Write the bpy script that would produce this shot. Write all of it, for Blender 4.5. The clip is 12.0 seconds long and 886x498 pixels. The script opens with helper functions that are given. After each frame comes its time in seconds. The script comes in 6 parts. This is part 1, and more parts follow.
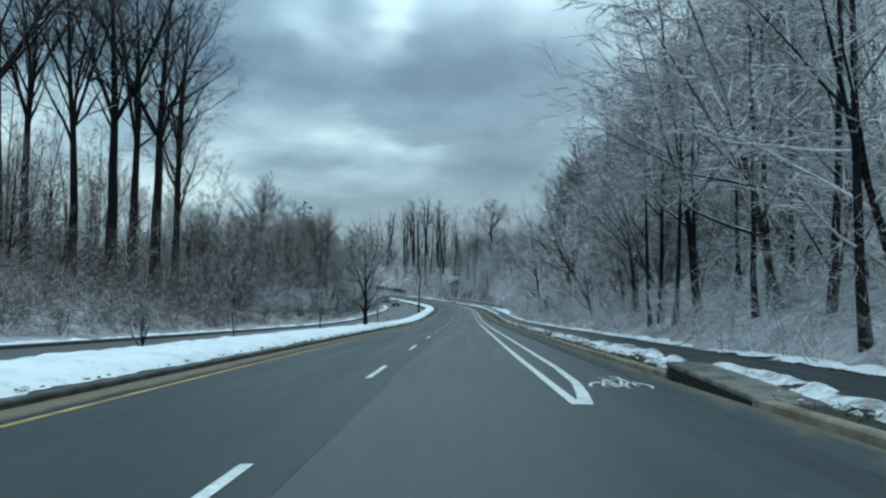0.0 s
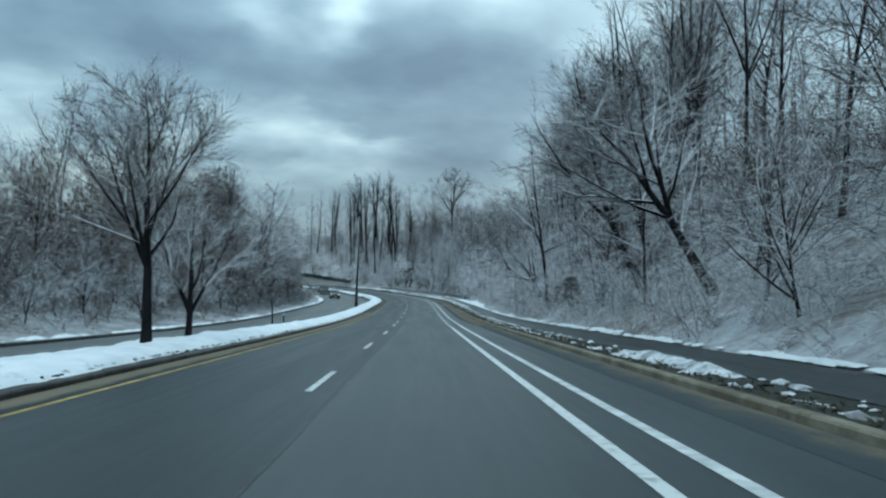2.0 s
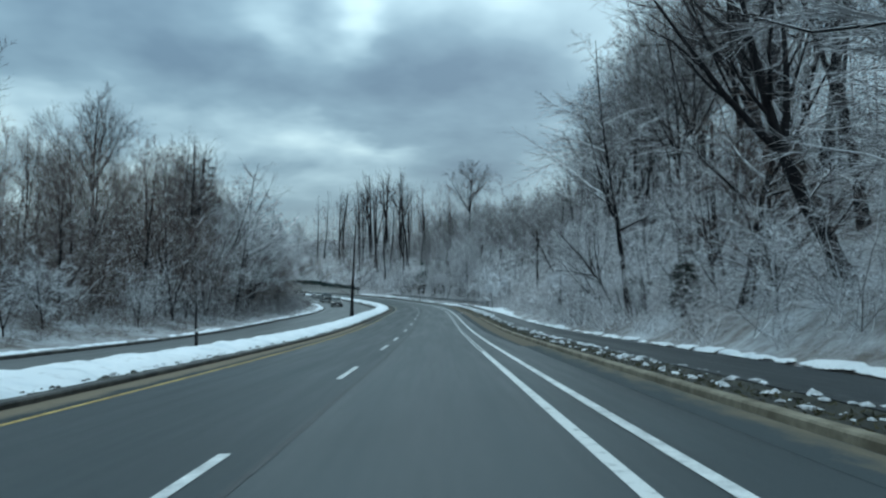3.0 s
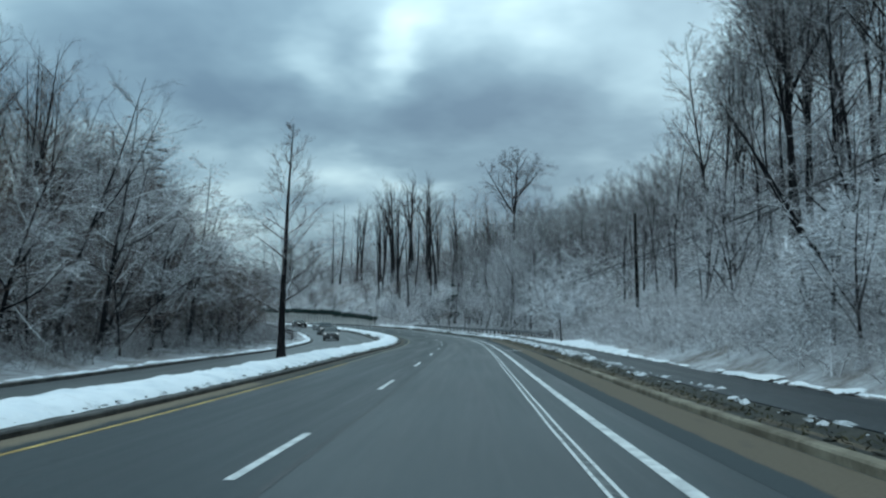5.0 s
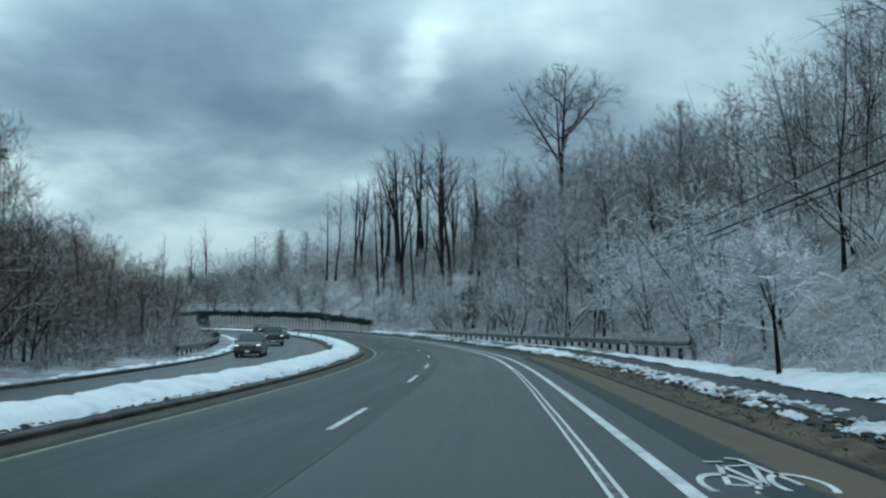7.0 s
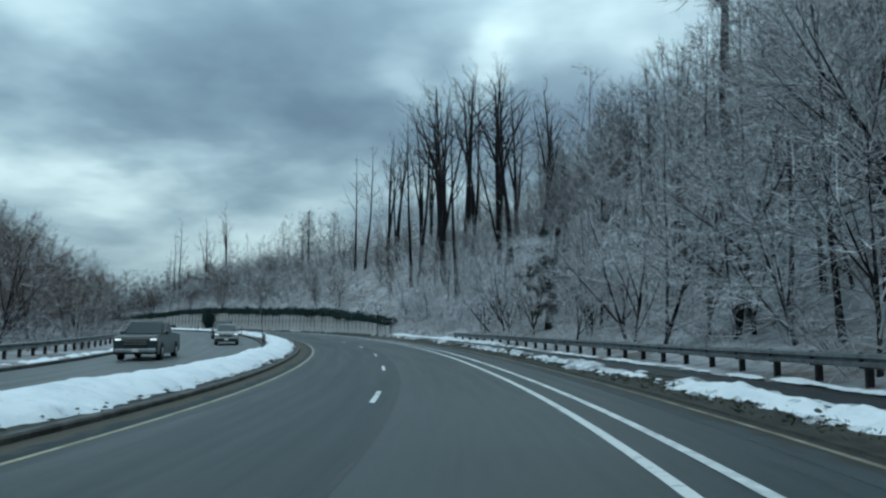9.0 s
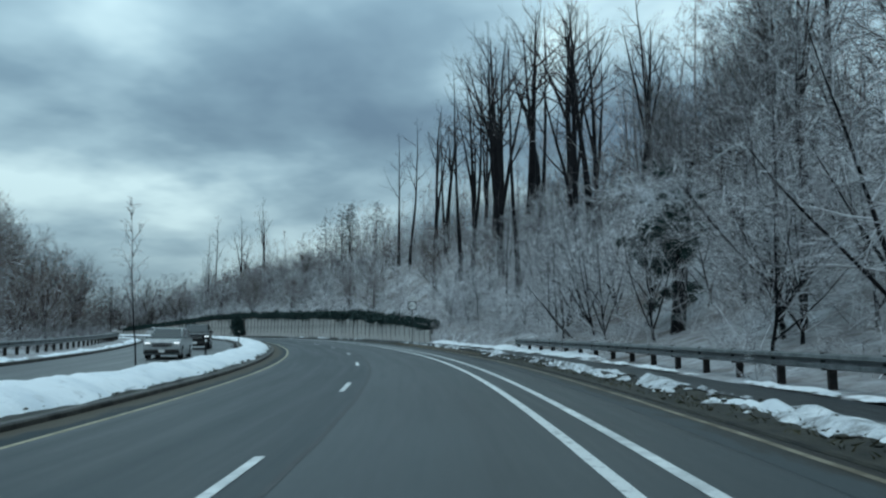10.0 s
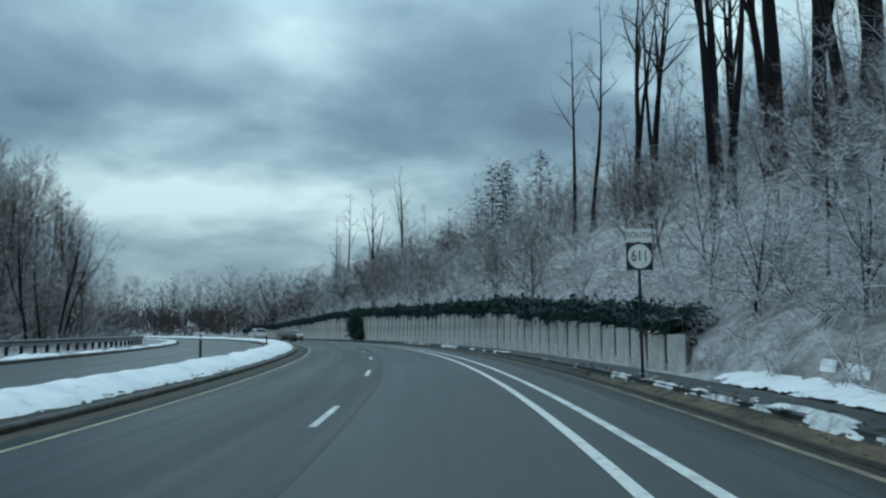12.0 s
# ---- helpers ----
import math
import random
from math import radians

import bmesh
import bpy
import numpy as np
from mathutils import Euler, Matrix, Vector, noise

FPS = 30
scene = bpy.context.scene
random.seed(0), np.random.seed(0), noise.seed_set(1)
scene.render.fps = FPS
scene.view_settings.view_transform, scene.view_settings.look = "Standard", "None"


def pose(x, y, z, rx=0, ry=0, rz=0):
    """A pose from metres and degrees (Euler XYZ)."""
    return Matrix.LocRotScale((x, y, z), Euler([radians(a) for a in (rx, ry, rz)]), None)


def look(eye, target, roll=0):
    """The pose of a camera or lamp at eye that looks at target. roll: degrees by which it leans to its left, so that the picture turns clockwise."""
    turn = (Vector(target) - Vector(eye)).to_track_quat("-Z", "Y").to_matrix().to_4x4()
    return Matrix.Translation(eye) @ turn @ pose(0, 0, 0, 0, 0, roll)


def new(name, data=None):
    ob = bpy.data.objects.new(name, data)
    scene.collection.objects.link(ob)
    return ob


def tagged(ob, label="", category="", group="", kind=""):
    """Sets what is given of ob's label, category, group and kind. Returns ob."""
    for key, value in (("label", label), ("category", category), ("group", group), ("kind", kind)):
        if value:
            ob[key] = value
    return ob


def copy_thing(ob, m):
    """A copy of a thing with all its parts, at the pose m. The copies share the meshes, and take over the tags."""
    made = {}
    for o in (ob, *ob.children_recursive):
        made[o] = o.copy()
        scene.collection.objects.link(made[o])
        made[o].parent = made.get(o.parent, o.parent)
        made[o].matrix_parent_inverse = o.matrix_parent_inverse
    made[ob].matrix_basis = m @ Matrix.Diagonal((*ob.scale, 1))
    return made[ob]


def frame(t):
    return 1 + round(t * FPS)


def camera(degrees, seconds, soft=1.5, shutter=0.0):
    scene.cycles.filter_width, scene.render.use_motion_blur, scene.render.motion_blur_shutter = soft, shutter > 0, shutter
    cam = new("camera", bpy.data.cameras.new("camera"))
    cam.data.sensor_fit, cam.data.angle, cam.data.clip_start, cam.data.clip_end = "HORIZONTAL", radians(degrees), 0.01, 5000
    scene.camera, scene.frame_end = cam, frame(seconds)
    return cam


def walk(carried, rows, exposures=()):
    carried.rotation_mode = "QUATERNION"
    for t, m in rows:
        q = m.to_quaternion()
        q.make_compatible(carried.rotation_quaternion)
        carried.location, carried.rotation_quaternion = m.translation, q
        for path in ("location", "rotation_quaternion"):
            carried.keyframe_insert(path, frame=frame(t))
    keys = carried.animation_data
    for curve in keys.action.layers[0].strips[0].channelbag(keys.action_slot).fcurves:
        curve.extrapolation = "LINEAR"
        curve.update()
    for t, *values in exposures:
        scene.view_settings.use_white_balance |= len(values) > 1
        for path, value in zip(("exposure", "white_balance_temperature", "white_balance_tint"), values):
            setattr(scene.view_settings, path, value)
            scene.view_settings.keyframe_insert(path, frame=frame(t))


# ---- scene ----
cam = camera(58.26, 12.0, soft=2.3)
# seconds, x, y, z, tilt up, roll, yaw
PATH = [
    (0.0, 0.000, 0.000, 1.345, 2.26, -0.66, 0.00),
    (0.5, 0.054, 9.720, 0.989, 2.12, -0.62, -0.97),
    (1.0, 0.138, 19.506, 0.561, 2.08, -0.67, -2.14),
    (1.5, 0.524, 29.608, 0.171, 1.94, -0.26, -2.94),
    (2.0, 0.948, 39.912, -0.232, 1.78, -0.31, -3.22),
    (2.5, 1.369, 50.218, -0.639, 1.94, -0.12, -2.86),
    (3.0, 1.823, 60.552, -1.080, 2.39, 0.23, -2.09),
    (5.0, 3.357, 101.975, -2.586, 4.90, 0.48, 0.59),
    (5.5, 3.709, 113.177, -2.873, 5.35, 0.52, 0.94),
    (6.0, 4.131, 124.419, -3.069, 5.52, 0.66, 1.49),
    (6.5, 4.460, 135.413, -3.215, 5.56, 0.73, 2.03),
    (7.0, 4.681, 146.347, -3.300, 5.47, 0.64, 2.60),
    (9.0, 3.821, 188.618, -3.766, 5.87, 0.09, 7.36),
    (9.5, 2.791, 199.675, -3.857, 6.33, -0.11, 9.30),
    (10.0, 1.293, 210.885, -3.854, 6.38, 0.38, 11.80),
    (10.5, -0.742, 221.770, -3.708, 6.53, 0.48, 14.60),
    (11.0, -3.375, 232.294, -3.624, 6.57, 0.52, 17.70),
    (11.5, -6.595, 242.570, -3.460, 6.52, 0.76, 20.99),
    (12.0, -10.511, 252.673, -3.299, 6.53, 0.25, 24.08),
]
walk(cam, [(t, pose(x, y, z, 90 + up, roll, yaw)) for t, x, y, z, up, roll, yaw in PATH], [(0.0, 0.13), (3.0, 0.13), (5.0, 0.06), (7.0, -0.10), (9, -0.13), (12.0, -0.17)])

# ---- sky and sun: a closed winter overcast ----
world = bpy.data.worlds.new("overcast")
scene.world = world
world.use_nodes = True


def cloudy_world():
    nt = world.node_tree
    nt.nodes.clear()
    N, L = nt.nodes.new, nt.links.new
    out, bg = N("ShaderNodeOutputWorld"), N("ShaderNodeBackground")
    sky = N("ShaderNodeTexSky")
    sky.sky_type, sky.sun_disc = "NISHITA", False
    sky.sun_elevation, sky.sun_rotation = radians(38), radians(20)
    dim = N("ShaderNodeVectorMath")
    dim.operation = "SCALE"
    dim.inputs[3].default_value = 0.10
    L(sky.outputs[0], dim.inputs[0])
    tc, sep = N("ShaderNodeTexCoord"), N("ShaderNodeSeparateXYZ")
    L(tc.outputs["Generated"], sep.inputs[0])

    def math(op, a, b=None, clamp=False):
        m = N("ShaderNodeMath")
        m.operation, m.use_clamp = op, clamp
        for i, q in enumerate((a, b)):
            if q is None:
                continue
            if isinstance(q, (int, float)):
                m.inputs[i].default_value = q
            else:
                L(q, m.inputs[i])
        return m.outputs[0]

    up = math("MAXIMUM", sep.outputs[2], 0.0)
    lift = math("ADD", up, 0.22)
    flat = N("ShaderNodeCombineXYZ")
    L(math("DIVIDE", sep.outputs[0], lift), flat.inputs[0])
    L(math("DIVIDE", sep.outputs[1], lift), flat.inputs[1])

    def cloud(scale, detail, rough, shift, warp):
        mp = N("ShaderNodeMapping")
        mp.inputs["Location"].default_value = shift
        L(flat.outputs[0], mp.inputs[0])
        n = N("ShaderNodeTexNoise")
        n.inputs["Scale"].default_value, n.inputs["Detail"].default_value = scale, detail
        n.inputs["Roughness"].default_value, n.inputs["Distortion"].default_value = rough, warp
        L(mp.outputs[0], n.inputs["Vector"])
        return n.outputs[0]

    big, small = cloud(0.75, 3, 0.45, (3.1, 1.2, 0), 0.0), cloud(2.2, 4, 0.52, (0.4, 7.7, 2), 0.15)
    both = math("ADD", math("ADD", 0.012, math("MULTIPLY", big, 0.62)), math("MULTIPLY", small, 0.38))
    # the cloud banks of that day: (bearing, height, half width, half height, brighter or darker)
    bearing = math("ADD", math("MULTIPLY", math("ARCTAN2", sep.outputs[0], sep.outputs[1]), 57.3), math("MULTIPLY", math("SUBTRACT", cloud(1.6, 4, 0.55, (5, 2, 1), 0.0), 0.5), 16.0))
    height = math("ADD", math("MULTIPLY", math("ARCSINE", sep.outputs[2]), 57.3), math("MULTIPLY", math("SUBTRACT", cloud(1.9, 4, 0.55, (1, 9, 4), 0.0), 0.5), 9.0))
    for az, el, w, h, k in ((-3, 20, 2.6, 3.2, 0.14), (-10.5, 18, 3.0, 2.6, 0.11), (-2, 10.5, 4.0, 1.0, 0.08), (12, 17, 8, 6, 0.05), (-30, 9, 6, 2.2, 0.10), (-45, 9.5, 7, 2.6, 0.13), (-36, 22, 4, 5, 0.06), (-27, 22, 4, 3, 0.02),
                            (-1, 13.5, 13, 2.3, -0.075), (-27, 14.5, 12, 3.2, -0.10), (-4, 7, 16, 2.5, 0.05), (-17, 17.5, 12, 6, -0.05), (-29, 20, 8, 5, -0.05), (-47, 20, 8, 6, 0.04)):
        a = math("POWER", math("ABSOLUTE", math("DIVIDE", math("SUBTRACT", bearing, az), w)), 2.0)
        b = math("POWER", math("ABSOLUTE", math("DIVIDE", math("SUBTRACT", height, el), h)), 2.0)
        both = math("ADD", both, math("MULTIPLY", math("EXPONENT", math("MULTIPLY", math("ADD", a, b), -1.0)), k))
    ramp = N("ShaderNodeValToRGB")
    cr = ramp.color_ramp
    cr.elements[0].position, cr.elements[0].color = 0.37, (0.113, 0.198, 0.274, 1)
    cr.elements[1].position, cr.elements[1].color = 0.66, (0.620, 0.850, 0.900, 1)
    mid = cr.elements.new(0.47)
    mid.color = (0.192, 0.318, 0.400, 1)
    hi = cr.elements.new(0.55)
    hi.color = (0.328, 0.500, 0.583, 1)
    L(both, ramp.inputs[0])
    # towards the horizon the layers merge and pale
    low = math("MAXIMUM", math("SUBTRACT", 1.0, math("MULTIPLY", up, 7.0)), 0.0)
    haze = N("ShaderNodeMix")
    haze.data_type = "RGBA"
    L(math("MULTIPLY", low, 0.85), haze.inputs[0])
    L(ramp.outputs[0], haze.inputs[6])
    haze.inputs[7].default_value = (0.357, 0.540, 0.625, 1)
    # an overcast sky is brighter towards the zenith
    gain = math("ADD", 0.79, math("MULTIPLY", up, 1.9))
    mul = N("ShaderNodeVectorMath")
    mul.operation = "SCALE"
    L(haze.outputs[2], mul.inputs[0])
    L(gain, mul.inputs[3])
    mix = N("ShaderNodeMix")
    mix.data_type = "RGBA"
    mix.inputs[0].default_value = 0.93
    L(dim.outputs[0], mix.inputs[6])
    L(mul.outputs[0], mix.inputs[7])
    L(mix.outputs[2], bg.inputs[0])
    bg.inputs[1].default_value = 1.0
    L(bg.outputs[0], out.inputs[0])


cloudy_world()
sun = new("sun", bpy.data.lights.new("sun", "SUN"))
sun.data.energy, sun.data.angle, sun.data.color = 0.7, radians(25), (0.86, 0.98, 1.0)
sun.matrix_world = look((0, 0, 100), (20, 95, 0))

# ---- materials ----


def material(name, build, rough=0.8, metal=0.0, spec=0.35):
    m = bpy.data.materials.new(name)
    m.use_nodes = True
    nt = m.node_tree
    b = nt.nodes["Principled BSDF"]
    b.inputs["Roughness"].default_value, b.inputs["Metallic"].default_value = rough, metal
    b.inputs["Specular IOR Level"].default_value = spec
    if isinstance(build, tuple):
        b.inputs["Base Color"].default_value = (*build, 1)
    else:
        build(nt, b)
    return m


def coords(nt, kind="Object", scale=(1, 1, 1)):
    tc, mp = nt.nodes.new("ShaderNodeTexCoord"), nt.nodes.new("ShaderNodeMapping")
    mp.inputs["Scale"].default_value = scale
    nt.links.new(tc.outputs[kind], mp.inputs[0])
    return mp.outputs[0]


def noise_node(nt, vec, scale, detail=4, rough=0.55):
    n = nt.nodes.new("ShaderNodeTexNoise")
    n.inputs["Scale"].default_value, n.inputs["Detail"].default_value, n.inputs["Roughness"].default_value = scale, detail, rough
    nt.links.new(vec, n.inputs["Vector"])
    return n.outputs[0]


def ramp_node(nt, fac, *stops):
    r = nt.nodes.new("ShaderNodeValToRGB")
    e = r.color_ramp.elements
    while len(e) < len(stops):
        e.new(0.5)
    for q, (p, c) in zip(e, stops):
        q.position, q.color = p, (*c, 1) if len(c) == 3 else c
    nt.links.new(fac, r.inputs[0])
    return r.outputs[0]


def grey(v):
    return (v, v, v)


def mix_node(nt, fac, a, b, blend="MIX"):
    m = nt.nodes.new("ShaderNodeMix")
    m.data_type, m.blend_type = "RGBA", blend
    for i, q in ((0, fac), (6, a), (7, b)):
        if isinstance(q, (int, float)):
            m.inputs[i].default_value = q
        elif isinstance(q, tuple):
            m.inputs[i].default_value = (*q, 1)
        else:
            nt.links.new(q, m.inputs[i])
    return m.outputs[2]


def bump_node(nt, b, height, strength=0.3, dist=0.02):
    n = nt.nodes.new("ShaderNodeBump")
    n.inputs["Strength"].default_value, n.inputs["Distance"].default_value = strength, dist
    nt.links.new(height, n.inputs["Height"])
    nt.links.new(n.outputs[0], b.inputs["Normal"])


def asphalt(base):
    def build(nt, b):
        uv = coords(nt, "UV")
        along = coords(nt, "UV", (1.0, 0.035, 1))
        streak = noise_node(nt, along, 1.3, 5, 0.6)
        patch = noise_node(nt, uv, 0.12, 3)
        grain = noise_node(nt, uv, 55, 2, 0.7)
        c = ramp_node(nt, streak, (0.30, tuple(v * 0.72 for v in base)), (0.7, tuple(v * 1.22 for v in base)))
        c = mix_node(nt, 0.55, c, ramp_node(nt, patch, (0.35, grey(0.62)), (0.65, grey(1.0))), "MULTIPLY")
        c = mix_node(nt, 0.45, c, ramp_node(nt, grain, (0.3, grey(0.6)), (0.7, grey(1.25))), "MULTIPLY")
        nt.links.new(c, b.inputs["Base Color"])
        nt.links.new(ramp_node(nt, streak, (0.3, grey(0.36)), (0.7, grey(0.56))), b.inputs["Roughness"])
        bump_node(nt, b, grain, 0.35, 0.01)
    return build


def two_tone(a, b_, scale, detail=5, bump=0.4, dist=0.03, lo=0.38, hi=0.62, kind="Object"):
    def build(nt, b):
        v = coords(nt, kind)
        n, fine = noise_node(nt, v, scale, detail, 0.6), noise_node(nt, v, scale * 9, 3, 0.6)
        c = ramp_node(nt, n, (lo, a), (hi, b_))
        c = mix_node(nt, 0.4, c, ramp_node(nt, fine, (0.3, grey(0.6)), (0.7, grey(1.2))), "MULTIPLY")
        nt.links.new(c, b.inputs["Base Color"])
        bump_node(nt, b, fine, bump, dist)
    return build


def snow_build(nt, b):
    v = coords(nt)
    n, fine = noise_node(nt, v, 0.9, 5, 0.6), noise_node(nt, v, 9, 4, 0.65)
    c = ramp_node(nt, n, (0.3, (0.70, 0.74, 0.78)), (0.55, (0.86, 0.88, 0.90)))
    dirt = noise_node(nt, v, 2.3, 6, 0.7)
    c = mix_node(nt, ramp_node(nt, dirt, (0.57, grey(0)), (0.76, grey(0.6))), c, (0.30, 0.29, 0.27))
    nt.links.new(c, b.inputs["Base Color"])
    bump_node(nt, b, fine, 0.5, 0.06)


def dirty_snow(nt, b):
    v = coords(nt)
    n, fine = noise_node(nt, v, 1.6, 6, 0.7), noise_node(nt, v, 14, 4, 0.7)
    c = ramp_node(nt, n, (0.38, (0.24, 0.24, 0.24)), (0.50, (0.62, 0.65, 0.68)), (0.62, (0.84, 0.86, 0.88)))
    c = mix_node(nt, ramp_node(nt, fine, (0.52, grey(0)), (0.75, grey(0.7))), c, (0.20, 0.19, 0.17))
    nt.links.new(c, b.inputs["Base Color"])
    bump_node(nt, b, fine, 0.8, 0.05)


def facing_up(nt, lo, hi, amount=0.25, scale=2.5):
    """0 on sides and undersides, 1 where a face looks up: where snow can lie."""
    g, sep = nt.nodes.new("ShaderNodeNewGeometry"), nt.nodes.new("ShaderNodeSeparateXYZ")
    nt.links.new(g.outputs["Normal"], sep.inputs[0])
    n = noise_node(nt, coords(nt), scale, 3, 0.6)
    s = nt.nodes.new("ShaderNodeMath")
    s.operation = "MULTIPLY_ADD"
    nt.links.new(n, s.inputs[0])
    s.inputs[1].default_value = amount
    nt.links.new(sep.outputs[2], s.inputs[2])
    return ramp_node(nt, s.outputs[0], (lo, grey(0)), (hi, grey(1)))


def frosted(nt, lo, hi):
    """Snow on twigs: most where they face up, and clinging to some twigs more than to others."""
    g, sep = nt.nodes.new("ShaderNodeNewGeometry"), nt.nodes.new("ShaderNodeSeparateXYZ")
    nt.links.new(g.outputs["Normal"], sep.inputs[0])
    n = noise_node(nt, coords(nt), 1.1, 3, 0.6)
    terms = None
    for q, w in ((sep.outputs[2], 0.22), (g.outputs["Random Per Island"], 0.55), (n, 0.6)):
        m = nt.nodes.new("ShaderNodeMath")
        m.operation = "MULTIPLY_ADD"
        nt.links.new(q, m.inputs[0])
        m.inputs[1].default_value = w
        if terms is None:
            m.inputs[2].default_value = 0.0
        else:
            nt.links.new(terms, m.inputs[2])
        terms = m.outputs[0]
    return ramp_node(nt, terms, (lo, grey(0)), (hi, grey(1)))


def bark(dark, light, lo, hi, frost=False):
    def build(nt, b):
        v = coords(nt, "Object", (1, 1, 0.18))
        n = noise_node(nt, v, 9, 5, 0.65)
        c = ramp_node(nt, n, (0.35, dark), (0.65, light))
        c = mix_node(nt, (frosted if frost else facing_up)(nt, lo, hi), c, (0.82, 0.84, 0.87))
        nt.links.new(c, b.inputs["Base Color"])
        bump_node(nt, b, n, 0.6, 0.03)
    return build


def leaf_floor(nt, b):
    v = coords(nt)
    big, mid, fine = noise_node(nt, v, 0.25, 4), noise_node(nt, v, 1.6, 6, 0.7), noise_node(nt, v, 14, 3, 0.7)
    litter = ramp_node(nt, fine, (0.3, (0.055, 0.042, 0.036)), (0.7, (0.19, 0.15, 0.125)))
    cover = mix_node(nt, 0.5, big, mid)
    c = mix_node(nt, ramp_node(nt, cover, (0.40, grey(0.08)), (0.60, grey(0.66))), litter, (0.70, 0.73, 0.77))
    nt.links.new(c, b.inputs["Base Color"])
    bump_node(nt, b, mid, 0.8, 0.15)


def spread(o_none, o_full, road, thin, thick):
    """Grit or dirt that thins out over the asphalt away from the kerb."""
    def build(nt, b):
        v = coords(nt, "UV")
        sep = nt.nodes.new("ShaderNodeSeparateXYZ")
        nt.links.new(v, sep.inputs[0])
        n = noise_node(nt, coords(nt, "UV", (1, 0.3, 1)), 2.6, 6, 0.65)
        m = nt.nodes.new("ShaderNodeMapRange")
        m.inputs[1].default_value, m.inputs[2].default_value, m.inputs[3].default_value, m.inputs[4].default_value = o_none, o_full, -0.28, 0.30
        nt.links.new(sep.outputs[0], m.inputs[0])
        s = nt.nodes.new("ShaderNodeMath")
        nt.links.new(n, s.inputs[0])
        nt.links.new(m.outputs[0], s.inputs[1])
        fine = noise_node(nt, v, 22, 3, 0.7)
        c = ramp_node(nt, s.outputs[0], (0.36, road), (0.52, thin), (0.75, thick))
        c = mix_node(nt, 0.5, c, ramp_node(nt, fine, (0.3, grey(0.6)), (0.7, grey(1.2))), "MULTIPLY")
        nt.links.new(c, b.inputs["Base Color"])
        bump_node(nt, b, fine, 0.4, 0.01)
    return build


